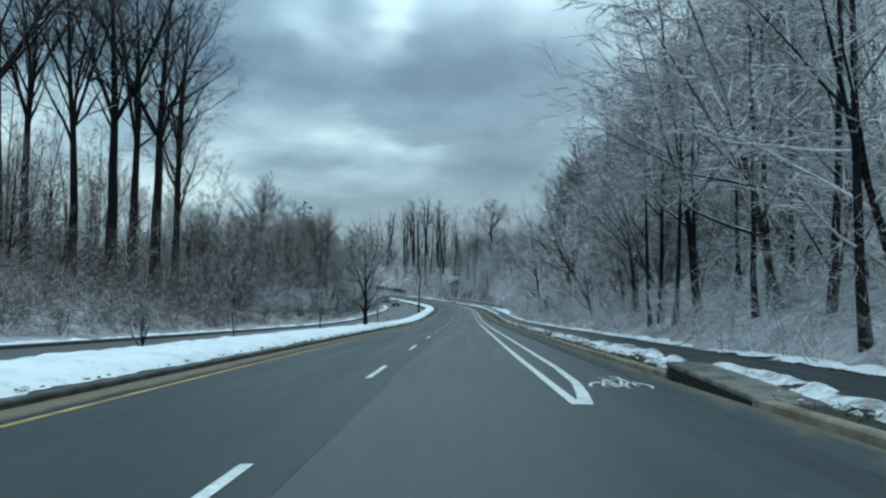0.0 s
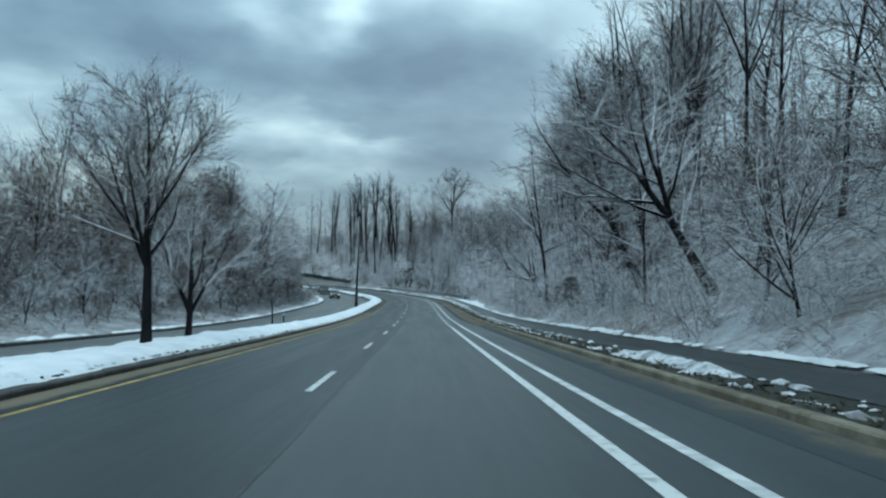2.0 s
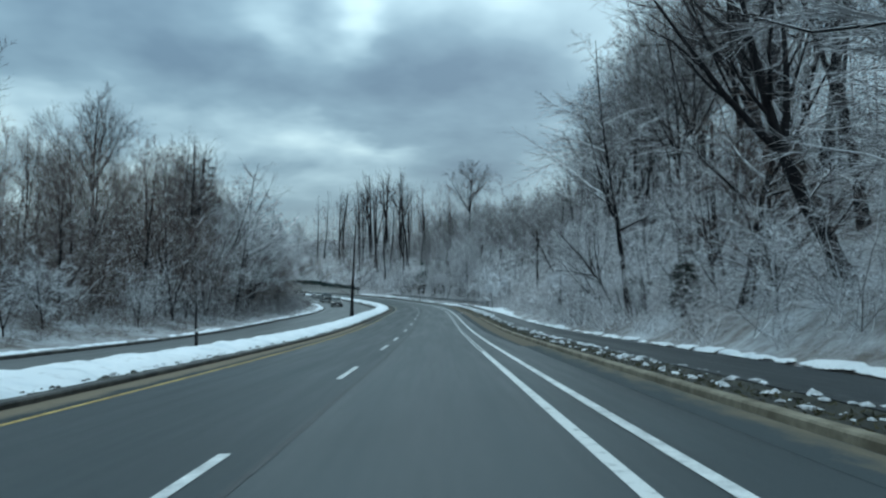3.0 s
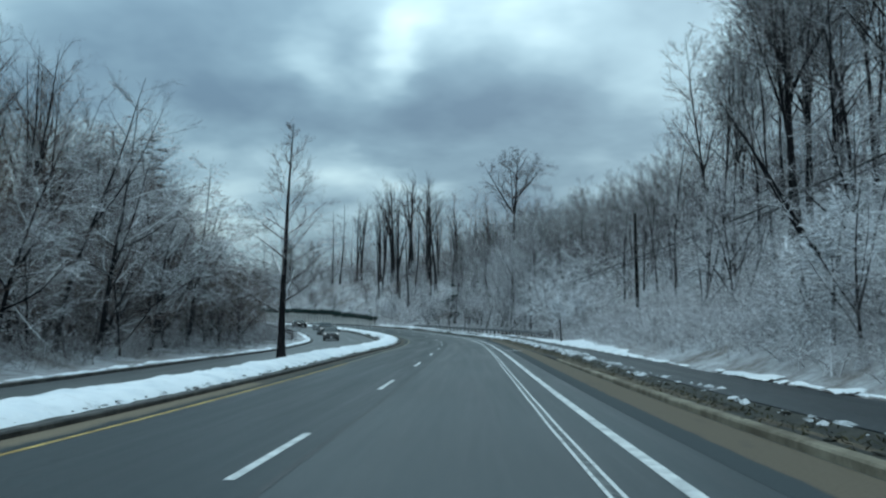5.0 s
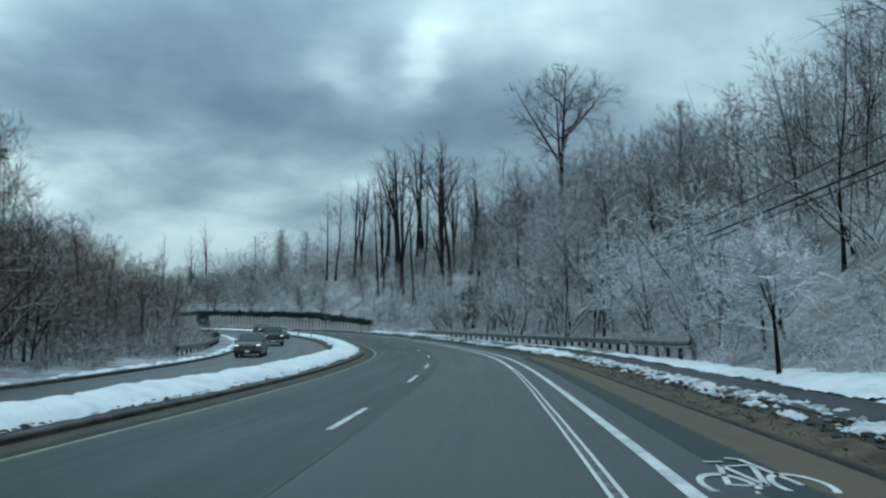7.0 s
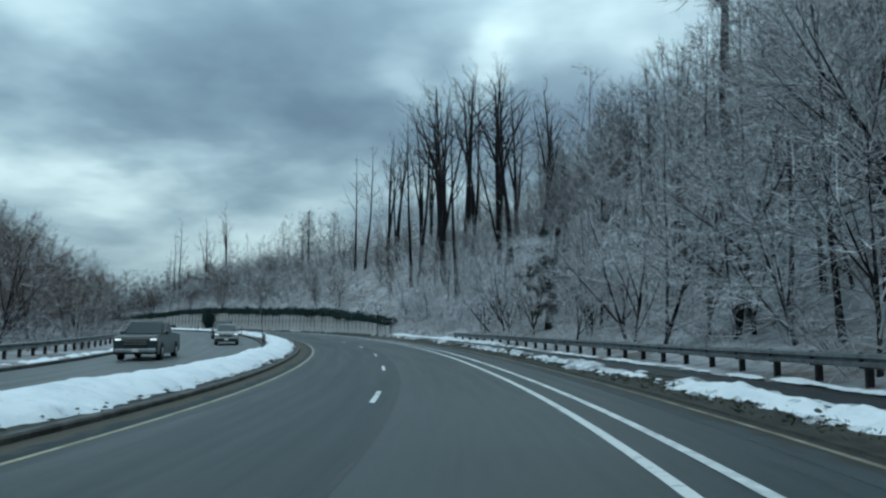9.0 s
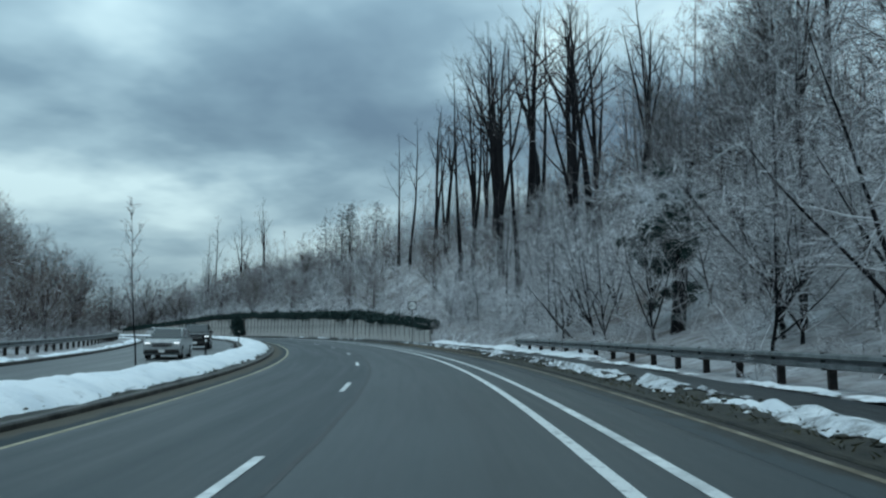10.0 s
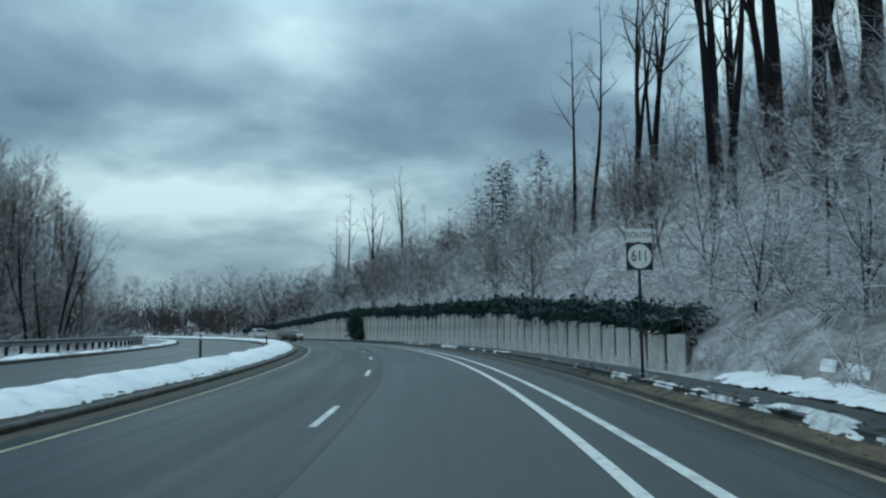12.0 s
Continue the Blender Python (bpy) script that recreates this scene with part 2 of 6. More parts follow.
M = {
    "grit_spread": material("grit_spread", spread(5.30, 5.40, (0.048, 0.060, 0.065), (0.090, 0.080, 0.065), (0.140, 0.112, 0.080)), 0.9),
    "thin_grit": material("thin_grit", spread(5.45, 6.35, (0.048, 0.060, 0.065), (0.105, 0.098, 0.080), (0.175, 0.142, 0.100)), 0.9),
    "dirt_spread": material("dirt_spread", spread(5.35, 6.1, (0.048, 0.060, 0.065), (0.034, 0.034, 0.031), (0.024, 0.022, 0.019)), 0.7),
    "left_grit": material("left_grit", spread(-3.40, -3.75, (0.027, 0.038, 0.043), (0.120, 0.104, 0.080), (0.195, 0.155, 0.108)), 0.9),
    "left_dirt": material("left_dirt", spread(-3.40, -4.0, (0.026, 0.038, 0.043), (0.085, 0.076, 0.060), (0.075, 0.062, 0.046)), 0.85),
    "asphalt_left": material("asphalt_left", asphalt((0.024, 0.036, 0.041)), 0.6, spec=0.28),
    "asphalt_right": material("asphalt_right", asphalt((0.046, 0.059, 0.064)), 0.6, spec=0.36),
    "asphalt_far": material("asphalt_far", asphalt((0.110, 0.118, 0.120)), 0.6),
    "asphalt_path": material("asphalt_path", asphalt((0.030, 0.036, 0.040)), 0.55),
    "tar": material("tar", two_tone((0.020, 0.022, 0.024), (0.045, 0.047, 0.05), 2.0), 0.5),
    "white_paint": material("white_paint", two_tone((0.50, 0.51, 0.51), (0.80, 0.81, 0.80), 2.4), 0.6),
    "chipped_paint": material("chipped_paint", two_tone((0.30, 0.31, 0.31), (0.74, 0.75, 0.74), 5.0, 6, lo=0.30, hi=0.46, kind="UV"), 0.6),
    "ghost_paint": material("ghost_paint", two_tone((0.055, 0.066, 0.070), (0.26, 0.27, 0.27), 7.0, 6, lo=0.42, hi=0.68, kind="UV"), 0.6),
    "yellow_paint": material("yellow_paint", two_tone((0.36, 0.23, 0.06), (0.62, 0.43, 0.13), 1.5), 0.6),
    "pale_yellow": material("pale_yellow", two_tone((0.34, 0.30, 0.19), (0.52, 0.46, 0.32), 1.5), 0.6),
    "dirty_concrete": material("dirty_concrete", two_tone((0.15, 0.125, 0.09), (0.30, 0.265, 0.20), 1.1), 0.9),
    "stained_concrete": material("stained_concrete", two_tone((0.055, 0.054, 0.048), (0.20, 0.188, 0.165), 1.5, 6), 0.85),
    "wet_concrete": material("wet_concrete", two_tone((0.026, 0.026, 0.024), (0.095, 0.088, 0.078), 1.6, 6), 0.6),
    "soil": material("soil", two_tone((0.010, 0.011, 0.009), (0.038, 0.036, 0.026), 2.2, 6), 0.7),
    "grass": material("grass", two_tone((0.030, 0.034, 0.016), (0.100, 0.088, 0.050), 3.0), 0.9),
    "snow": material("snow", snow_build, 0.75, spec=0.25),
    "dirty_snow": material("dirty_snow", dirty_snow, 0.8, spec=0.25),
    "floor": material("leaf_floor", leaf_floor, 0.9),
    "bark": material("bark", bark((0.006, 0.006, 0.008), (0.020, 0.019, 0.021), 0.80, 1.0), 0.9, spec=0.12),
    "twig": material("twig", bark((0.045, 0.039, 0.040), (0.110, 0.095, 0.092), 0.54, 1.06, True), 0.9),
    "twig_dark": material("twig_dark", bark((0.032, 0.028, 0.031), (0.085, 0.074, 0.075), 0.85, 1.35, True), 0.9),
    "twig_snowy": material("twig_snowy", bark((0.085, 0.075, 0.079), (0.185, 0.165, 0.165), 0.32, 0.85, True), 0.9),
    "twig_far": material("twig_far", bark((0.060, 0.051, 0.054), (0.130, 0.112, 0.113), 0.58, 1.20, True), 0.9),
    "twig_laden": material("twig_laden", bark((0.09, 0.08, 0.085), (0.19, 0.17, 0.17), 0.22, 0.66, True), 0.9),
    "twig_white": material("twig_white", bark((0.10, 0.09, 0.09), (0.20, 0.18, 0.18), 0.10, 0.55, True), 0.9),
    "sand": material("sand", two_tone((0.058, 0.047, 0.035), (0.145, 0.115, 0.081), 1.6, 6, kind="UV"), 0.95),
    "twig_brown": material("twig_brown", bark((0.062, 0.042, 0.037), (0.132, 0.096, 0.084), 0.68, 1.25, True), 0.9),
    "twig_plain": material("twig_plain", bark((0.040, 0.034, 0.035), (0.090, 0.078, 0.077), 1.0, 1.5, True), 0.9),
    "needle": material("needle", bark((0.010, 0.020, 0.018), (0.024, 0.042, 0.036), 0.75, 1.1), 0.8),
    "ivy": material("ivy", bark((0.006, 0.022, 0.022), (0.018, 0.048, 0.044), 1.12, 1.3), 0.7),
    "galvanised": material("galvanised", two_tone((0.13, 0.145, 0.15), (0.25, 0.27, 0.28), 3.0, bump=0.1), 0.40, 0.6),
    "post_wood": material("post_wood", two_tone((0.014, 0.013, 0.013), (0.036, 0.032, 0.030), 5.0), 0.9),
    "pole_wood": material("pole_wood", two_tone((0.008, 0.008, 0.008), (0.018, 0.017, 0.016), 5.0), 0.9, spec=0.15),
    "dark_metal": material("dark_metal", (0.02, 0.022, 0.024), 0.5, 0.4),
    "panel": material("panel", two_tone((0.40, 0.40, 0.385), (0.60, 0.595, 0.57), 0.9), 0.85),
    "sign_white": material("sign_white", two_tone((0.66, 0.68, 0.68), (0.8, 0.81, 0.81), 6.0, bump=0.05), 0.5),
    "sign_black": material("sign_black", two_tone((0.012, 0.012, 0.013), (0.03, 0.03, 0.03), 6.0, bump=0.05), 0.5),
    # near-black colour for the shade inside the drain inlet
    "throat_shade": material("throat_shade", (0.006, 0.006, 0.006), 0.9),
}

# ---- the road's line: curvature and grade every 20 m ----
KNOT = np.arange(-80, 561, 20.0)
BEND = np.interp(KNOT, np.arange(-20, 341, 20.0), [-0.19, -0.19, -0.47, 0.09, -0.13, 0.17, 0.05, -0.03, 0.35, 0.55, 3.51, 6.42, 3.3, 5.34, 4.38, 3.6, 3.68, 3.68, 3.68]) * 1e-3
GRADE = np.interp(KNOT, np.arange(-20, 341, 20.0), [-3.57, -3.8, -4.1, -3.91, -4.01, -3.81, -3.17, -1.68, -1.12, -1.51, -0.49, -0.44, 0.87, 1.43, 1.48, 1.55, 1.19, 1.06, 1.0]) * 1e-2
SS = np.arange(-80, 561, 1.0)


def summed(a):
    c = np.concatenate([[0], np.cumsum((a[1:] + a[:-1]) / 2)])
    return c - c[80]


TH = -0.019 + summed(np.interp(SS, KNOT, BEND))
RX, RY, RZ = -1.79 + summed(-np.sin(TH)), summed(np.cos(TH)), summed(np.interp(SS, KNOT, GRADE))


def heading(s):
    return float(np.interp(s, SS, TH))


def place(s, o, dz=0.0):
    """s metres along the lane line, o metres to its right, dz above the road there."""
    th = heading(s)
    return Vector((float(np.interp(s, SS, RX)) + o * math.cos(th), float(np.interp(s, SS, RY)) + o * math.sin(th), float(np.interp(s, SS, RZ)) + dz))


def stand(s, o, dz=0.0, turn=0.0):
    return Matrix.Translation(place(s, o, dz)) @ Matrix.Rotation(heading(s) + radians(turn), 4, "Z")


def many(s, o, dz):
    th = np.interp(s, SS, TH)
    return np.stack([np.interp(s, SS, RX) + o * np.cos(th), np.interp(s, SS, RY) + o * np.sin(th), np.interp(s, SS, RZ) + dz], -1)


def wave(s, o, size, seed=0.0):
    return noise.noise(Vector((s / size, o / size, seed)))


def opposite(s):
    """Level of the other carriageway against this one."""
    return float(np.interp(s, [0, 48, 87, 125, 175, 245, 284], [-0.05, -0.3, -0.4, -0.5, -0.35, -0.1, 0.0]))


def median_edge(s):
    """Where the median meets the other carriageway."""
    return float(np.interp(s, [25, 45, 75, 100, 130, 250], [-8.6, -8.1, -7.6, -7.2, -6.9, -6.6]))


def path_edges(s):
    k = [0, 60, 120, 160, 205, 228, 255, 300]
    return float(np.interp(s, k, [7.6, 7.15, 7.2, 7.4, 7.9, 7.1, 6.8, 6.7])), float(np.interp(s, k, [10.1, 9.6, 9.3, 9.1, 9.5, 8.6, 8.1, 8.0]))


def wall_height(s):
    return float(np.interp(s, [275, 280, 284.5, 294, 306, 332, 355, 375, 430, 445], [1.05, 1.25, 1.45, 1.8, 2.35, 2.8, 3.2, 3.2, 0.9, 0.2]))


def rise(s, o):
    """Ground above the road's level, to both sides of it."""
    lump = 0.35 * wave(s, o, 7, 3.3) + 0.12 * wave(s, o, 2.2, 8.1)
    if o > 0:
        e = path_edges(s)[1]
        up = max(0.0, o - e)
        f = float(np.interp(s, [0, 60, 110, 166, 230, 270, 330, 400, 440], [1.0, 1.0, 1.0, 1.2, 1.2, 1.0, 0.8, 0.3, 0.15]))
        near = float(np.interp(s, [0, 90, 115, 138, 150, 180, 262, 274], [1.0, 1.0, 0.6, 0.5, 0.14, 0.12, 0.12, 0.3]))
        h = 0.22 + f * (near * float(np.interp(up, [0, 0.5, 1.7, 6], [0, 0.12, 0.9, 1.1])) + float(np.interp(up, [0, 1.7, 6, 14, 30, 60], [0, 0.05, 1.1, 6.0, 13.5, 22.0])))
        if s > 250 and o > 9.1:
            steep = wall_height(s) - 0.25 + float(np.interp(s, [274, 350, 400, 430], [0.62, 0.55, 0.45, 0.15])) * min(o - 9.1, 28)
            h += float(np.interp(s, [250, 276], [0, 1])) * max(0.0, steep - h)
        return h + lump * min(1.0, up / 2)
    base = opposite(s)
    up = max(0.0, -17.0 - o)
    f = float(np.interp(s, [0, 100, 160, 220], [1.0, 1.0, 0.4, 0.1]))
    return base + 0.15 + f * (0.27 * min(up, 25) + 0.05 * min(max(up - 25, 0), 60)) + lump * min(1.0, up / 3)


# ---- mesh helpers ----


def mesh_object(name, verts, faces, mat, parent=None, uvs=None, smooth=True, label=""):
    """faces: an array of quads or triangles, or a list of such arrays."""
    me = bpy.data.meshes.new(name)
    verts = np.asarray(verts, dtype=np.float32)
    sets = [np.asarray(q, dtype=np.int32) for q in (faces if isinstance(faces, list) and isinstance(faces[0], np.ndarray) else [faces]) if len(q)]
    loops = np.concatenate([q.ravel() for q in sets])
    sizes = np.concatenate([np.full(len(q), q.shape[1], dtype=np.int32) for q in sets])
    me.vertices.add(len(verts))
    me.vertices.foreach_set("co", verts.ravel())
    me.loops.add(len(loops))
    me.loops.foreach_set("vertex_index", loops)
    me.polygons.add(len(sizes))
    me.polygons.foreach_set("loop_start", np.concatenate([[0], np.cumsum(sizes)[:-1]]).astype(np.int32))
    me.update(calc_edges=True)
    for m in mat if isinstance(mat, (list, tuple)) else [mat]:
        me.materials.append(m)
    if uvs is not None:
        layer = me.uv_layers.new(name="UVMap")
        layer.data.foreach_set("uv", np.asarray(uvs, dtype=np.float32)[loops].ravel())
    me.polygons.foreach_set("use_smooth", np.full(len(sizes), smooth, dtype=bool))
    me.update()
    ob = new(name, me)
    if parent is not None:
        ob.parent = parent
    if label:
        ob["label"] = label
    return ob


def part(name, bm, mat, parent, label="", smooth=False):
    me = bpy.data.meshes.new(name)
    bmesh.ops.recalc_face_normals(bm, faces=bm.faces)
    bm.to_mesh(me)
    bm.free()
    me.materials.append(mat)
    if smooth:
        me.polygons.foreach_set("use_smooth", np.ones(len(me.polygons), dtype=bool))
    ob = new(name, me)
    ob.parent = parent
    if label:
        ob["label"] = label
    return ob


def box(bm, sx, sy, sz, m=None, bevel=0.0):
    """A bevelled block standing on z = 0 of m."""
    b2 = bmesh.new()
    bmesh.ops.create_cube(b2, size=1, matrix=Matrix.Translation((0, 0, sz / 2)) @ Matrix.Diagonal((sx, sy, sz, 1)))
    if bevel:
        bmesh.ops.bevel(b2, geom=b2.edges[:], offset=bevel, segments=1, affect="EDGES")
    if m is not None:
        bmesh.ops.transform(b2, matrix=m, verts=b2.verts)
    me = bpy.data.meshes.new("block")
    b2.to_mesh(me)
    b2.free()
    bm.from_mesh(me)
    bpy.data.meshes.remove(me)
    return bm


def rod(bm, r0, r1, length, m=None, sides=10):
    bmesh.ops.create_cone(bm, cap_ends=True, segments=sides, radius1=r0, radius2=r1, depth=length, matrix=(m or Matrix()) @ Matrix.Translation((0, 0, length / 2)))
    return bm


def sweep(name, profile, s0, s1, step, mats, label, kind="structure", choose=None, parent=None, category=""):
    """A strip along the road; profile(s) gives its (o, dz) points from left to right."""
    s = np.arange(s0, s1 + step / 2, step)
    rows = [profile(float(q)) for q in s]
    n = len(rows[0])
    o, dz = np.array([[p[0] for p in r] for r in rows]), np.array([[p[1] for p in r] for r in rows])
    v = many(np.repeat(s[:, None], n, 1), o, dz).reshape(-1, 3)
    i = (np.arange(len(s) - 1)[:, None] * n + np.arange(n - 1)[None]).ravel()
    f = np.stack([i, i + 1, i + n + 1, i + n], -1)
    uv = np.stack([o, np.repeat(s[:, None], n, 1)], -1).reshape(-1, 2)
    ob = mesh_object(name, v, f, mats, parent, uv, smooth=False)
    if choose is not None:
        ob.data.polygons.foreach_set("material_index", np.array([choose(k % (n - 1)) for k in range(len(f))], dtype=np.int32))
    if parent is None:
        tagged(ob, label, category, kind=kind)
    return ob


def snow_strip(name, edges, base, s0, s1, ds, do, depth, ragged, seed, label, patchy=None, lean=0.0, mat="snow", run=0.6, broken=0.10):
    """Lying snow between two edges: lumpy, with torn borders; where it thins out, the ground shows."""
    s = np.arange(s0, s1, ds)
    width = max(abs(edges(float(q))[1] - edges(float(q))[0]) for q in s[::40])
    n = max(4, int(width / do))
    V, U, H = [], [], []
    for q in s:
        q = float(q)
        a, b = edges(q)
        for k in range(n + 1):
            w = k / n
            o = a + (b - a) * w
            rim = min(w, 1 - w) * abs(b - a)
            h = depth * (1 - math.exp(-rim * 2.2)) * (1 + lean * (0.5 - w)) + 0.28 * depth * wave(q, o, 1.7, seed)
            h += 0.30 * depth * wave(q, o, 0.55, seed + 5)
            h -= ragged * (0.35 + 0.9 * abs(wave(q, o, 1.1, seed + 9)) + 0.5 * wave(q, o, 4.0, seed + 2)) * math.exp(-rim * 3.0)
            if patchy:
                h -= patchy(q, w) + broken * (1.3 * wave(q * run, o * 1.7, 0.9, seed + 4) + 1.0 * wave(q, o, 5.0, seed + 7) + 1.1 * wave(q * run, o, 0.33, seed + 1))
            H.append(h)
            V.append((q, o, base(q, o) + max(h, -0.05)))
    V = np.array(V)
    H = np.array(H).reshape(len(s), n + 1)
    P = many(V[:, 0], V[:, 1], V[:, 2])
    keep = np.maximum.reduce([H[:-1, :-1], H[1:, :-1], H[:-1, 1:], H[1:, 1:]]) > -0.005
    i = (np.arange(len(s) - 1)[:, None] * (n + 1) + np.arange(n)[None])[keep]
    f = np.stack([i, i + 1, i + n + 2, i + n + 1], -1)
    return tagged(mesh_object(name, P, f, M[mat]), label, "snow", kind="stuff")


# ---- ground, carriageways, kerbs ----


def ground_profile(s):
    left = [-230, -150, -105, -80, -62, -50, -41, -34, -28, -24, -21, -19, -17.5, -16.2, -15.2]
    pts = [(o, rise(s, o)) for o in left]
    base = opposite(s)
    pts += [(-14.7, base - 0.12), (median_edge(s) - 0.2, base - 0.12), (median_edge(s) + 0.35, min(base, 0.0) - 0.15), (-4.6, -0.12), (6.0, -0.15), (6.5, -0.1)]
    a, b = path_edges(s)
    pts += [(a, 0.02), (b, 0.06)]
    if s > 274:
        w = wall_height(s)
        pts += [(max(b + 0.2, 8.6), 0.15), (9.02, 0.1), (9.2, w - 0.3)]
        return pts + [(o, rise(s, o)) for o in (10.2, 11, 12, 13.2, 15, 17, 19, 21, 23.5, 26, 29, 33, 40, 52, 75, 120, 260)[-16:]]
    pts += [(b + d, rise(s, b + d) - (0.05 if d < 1 else 0)) for d in (0.25, 0.8, 1.5, 2.2, 3.2, 4.4, 5.6, 7, 8.6, 10.5, 13, 16, 20, 25, 31, 40, 60, 110, 260)]
    return pts


sweep("ground", ground_profile, -70, 540, 2.0, M["floor"], "snow-dusted woodland ground with brown leaf litter", category="ground")


def far_plain():
    r, n = 4200, 48
    v = [(0, 150, -9)] + [(r * math.cos(2 * math.pi * k / n), 150 + r * math.sin(2 * math.pi * k / n), -9) for k in range(n)]
    f = [(0, k + 1, (k + 1) % n + 1) for k in range(n)]
    tagged(mesh_object("ground_far", v, f, M["floor"]), "distant snowy ground reaching to the horizon", "ground", kind="structure")


far_plain()

ROAD0, ROAD1 = -40, 520


def road_profile(s):
    return [(-4.1, -0.3), (-4.1, 0.0), (-3.2, 0.004), (0.45, 0.02), (3.0, 0.012), (6.15, 0.0), (6.15, -0.3)]


sweep("road", road_profile, ROAD0, ROAD1, 2.0, [M["asphalt_left"], M["asphalt_right"]], "worn grey asphalt road with a darker passing lane", choose=lambda k: 0 if k < 3 else 1, category="road")
sweep("road_opposite", lambda s: [(-14.6, opposite(s) - 0.2), (-14.6, opposite(s) + 0.0), ((median_edge(s) - 14.6) / 2, opposite(s) + 0.02), (median_edge(s), opposite(s)), (median_edge(s), opposite(s) - 0.2)], ROAD0, ROAD1, 2.0, M["asphalt_far"],
      "pale grey asphalt carriageway for oncoming traffic", category="road")
sweep("footpath", lambda s: [(path_edges(s)[0], -0.05), (path_edges(s)[0], 0.19), (sum(path_edges(s)) / 2, 0.21), (path_edges(s)[1], 0.19), (path_edges(s)[1], -0.05)], ROAD0, ROAD1, 2.0, M["asphalt_path"],
      "dark wet asphalt footpath beside the road", category="path")


def surface(o):
    """The road's own cross fall."""
    return float(np.interp(o, [-4.1, -3.2, 0.45, 3.0, 6.15], [0.0, 0.004, 0.02, 0.012, 0.0]))


def strip_on_road(name, o0, o1, s0, s1, mat, label, lift=0.004, step=2.0, kind="structure", wobble=0.0, parent=None, thick=0.0, category="road marking"):
    def prof(s):
        w = wobble * wave(s, 0, 3.0, 4.4) + 0.4 * wobble * wave(s, 0, 0.8, 2.4)
        a, b = (o0(s), o1(s)) if callable(o0) else (o0, o1)
        mid = (a + b) / 2
        return [(a + w, surface(a) + lift), (mid + w, surface(mid) + lift), (b + w, surface(b) + lift)]
    return sweep(name, prof, s0, s1, step, mat, label, kind, parent=parent, category=category)


# brown grit lying in both gutters, the sealed joint, the painted lines
strip_on_road("gutter_grit", lambda s: -4.08, lambda s: -3.36, ROAD0, 125, M["left_grit"], "brown road grit along the median kerb", 0.005, 1.0, category="grit")
strip_on_road("gutter_dirt", lambda s: -4.08, lambda s: -3.36, 125, ROAD1, M["left_dirt"], "dark wet dirt along the median kerb", 0.005, 1.0, category="grit")
strip_on_road("gutter_grit", lambda s: 5.35, lambda s: 6.13, ROAD0, 92, M["thin_grit"], "thin brown road grit along the outer kerb", 0.003, 1.0, category="grit")
strip_on_road("gutter_grit", lambda s: float(np.interp(s, [92, 110, 150, 190], [5.2, 4.95, 4.8, 4.9])), lambda s: 6.13, 92, 190, M["grit_spread"], "brown road grit spread along the outer kerb", 0.003, 1.0, category="grit")
strip_on_road("gutter_dirt", lambda s: 5.3, lambda s: 6.13, 190, ROAD1, M["dirt_spread"], "dark wet dirt washed along the outer kerb", 0.003, 1.0, category="grit")
strip_on_road("kerb_lip", 5.84, 5.95, 190, 300, M["dirty_concrete"], "low grit-stained concrete lip of the gutter", 0.007, 1.0, wobble=0.03, category="kerb")
strip_on_road("joint_seal", 0.41, 0.48, ROAD0, ROAD1, M["tar"], "dark sealed joint between the lanes", 0.004, 1.0, wobble=0.03, category="joint")
sweep("road_patch", lambda s: [(o, surface(o) + 0.0045) for o in (1.5, 3.0, 4.5)], 254.8, 255.2, 0.2, M["tar"], "dark narrow patch across the lane", category="patch")
strip_on_road("yellow_line", -3.33, -3.23, ROAD0, 138, M["yellow_paint"], "solid yellow edge line")
strip_on_road("yellow_line", -3.32, -3.235, 138, ROAD1, M["pale_yellow"], "worn pale yellow edge line")
strip_on_road("inner_white_line", 3.45, 3.61, 11.8, 88, M["chipped_paint"], "chipped white lane line", 0.006)
for line_a, line_b in ((3.45, 3.495), (3.575, 3.62)):
    strip_on_road("inner_white_line", line_a, line_b, 88, 178, M["chipped_paint"], "worn white lane line with only its edges left", 0.006, 1.0, wobble=0.012)
strip_on_road("inner_white_line", 3.50, 3.57, 88, 178, M["ghost_paint"], "almost worn off middle of a lane line", 0.005, 1.0)
strip_on_road("inner_white_line", 3.45, 3.61, 178, ROAD1, M["chipped_paint"], "solid white lane line", 0.006)
strip_on_road("outer_white_line", lambda s: float(np.interp(s, [11.8, 13.2, 15.5, 20, 28], [3.53, 3.73, 3.96, 4.09, 4.13])), lambda s: float(np.interp(s, [11.8, 13.2, 15.5, 20, 28], [3.78, 3.94, 4.13, 4.25, 4.29])), 11.8, ROAD1, M["white_paint"], "solid white bike lane line", 0.008, 0.5)


def lane_dashes():
    first = strip_on_road("lane_dash", -0.06, 0.06, 7.0 - 3.2, 7.0, M["white_paint"], "white painted lane dash on asphalt", 0.007, 0.61)
    first["group"] = "lane dashes"
    for k in range(-3, 40):
        if k:
            e = 7.03 + 12.19 * k if k < 8 else (113.16 + 12.19 * (k - 9) if k < 15 else 231.85 + 12.19 * (k - 19))
            strip_on_road("lane_dash", -0.06, 0.06, e - (3.45 if k < 16 else 3.15), e, M["white_paint"], "white painted lane dash on asphalt", 0.007, 0.61)["group"] = "lane dashes"


lane_dashes()


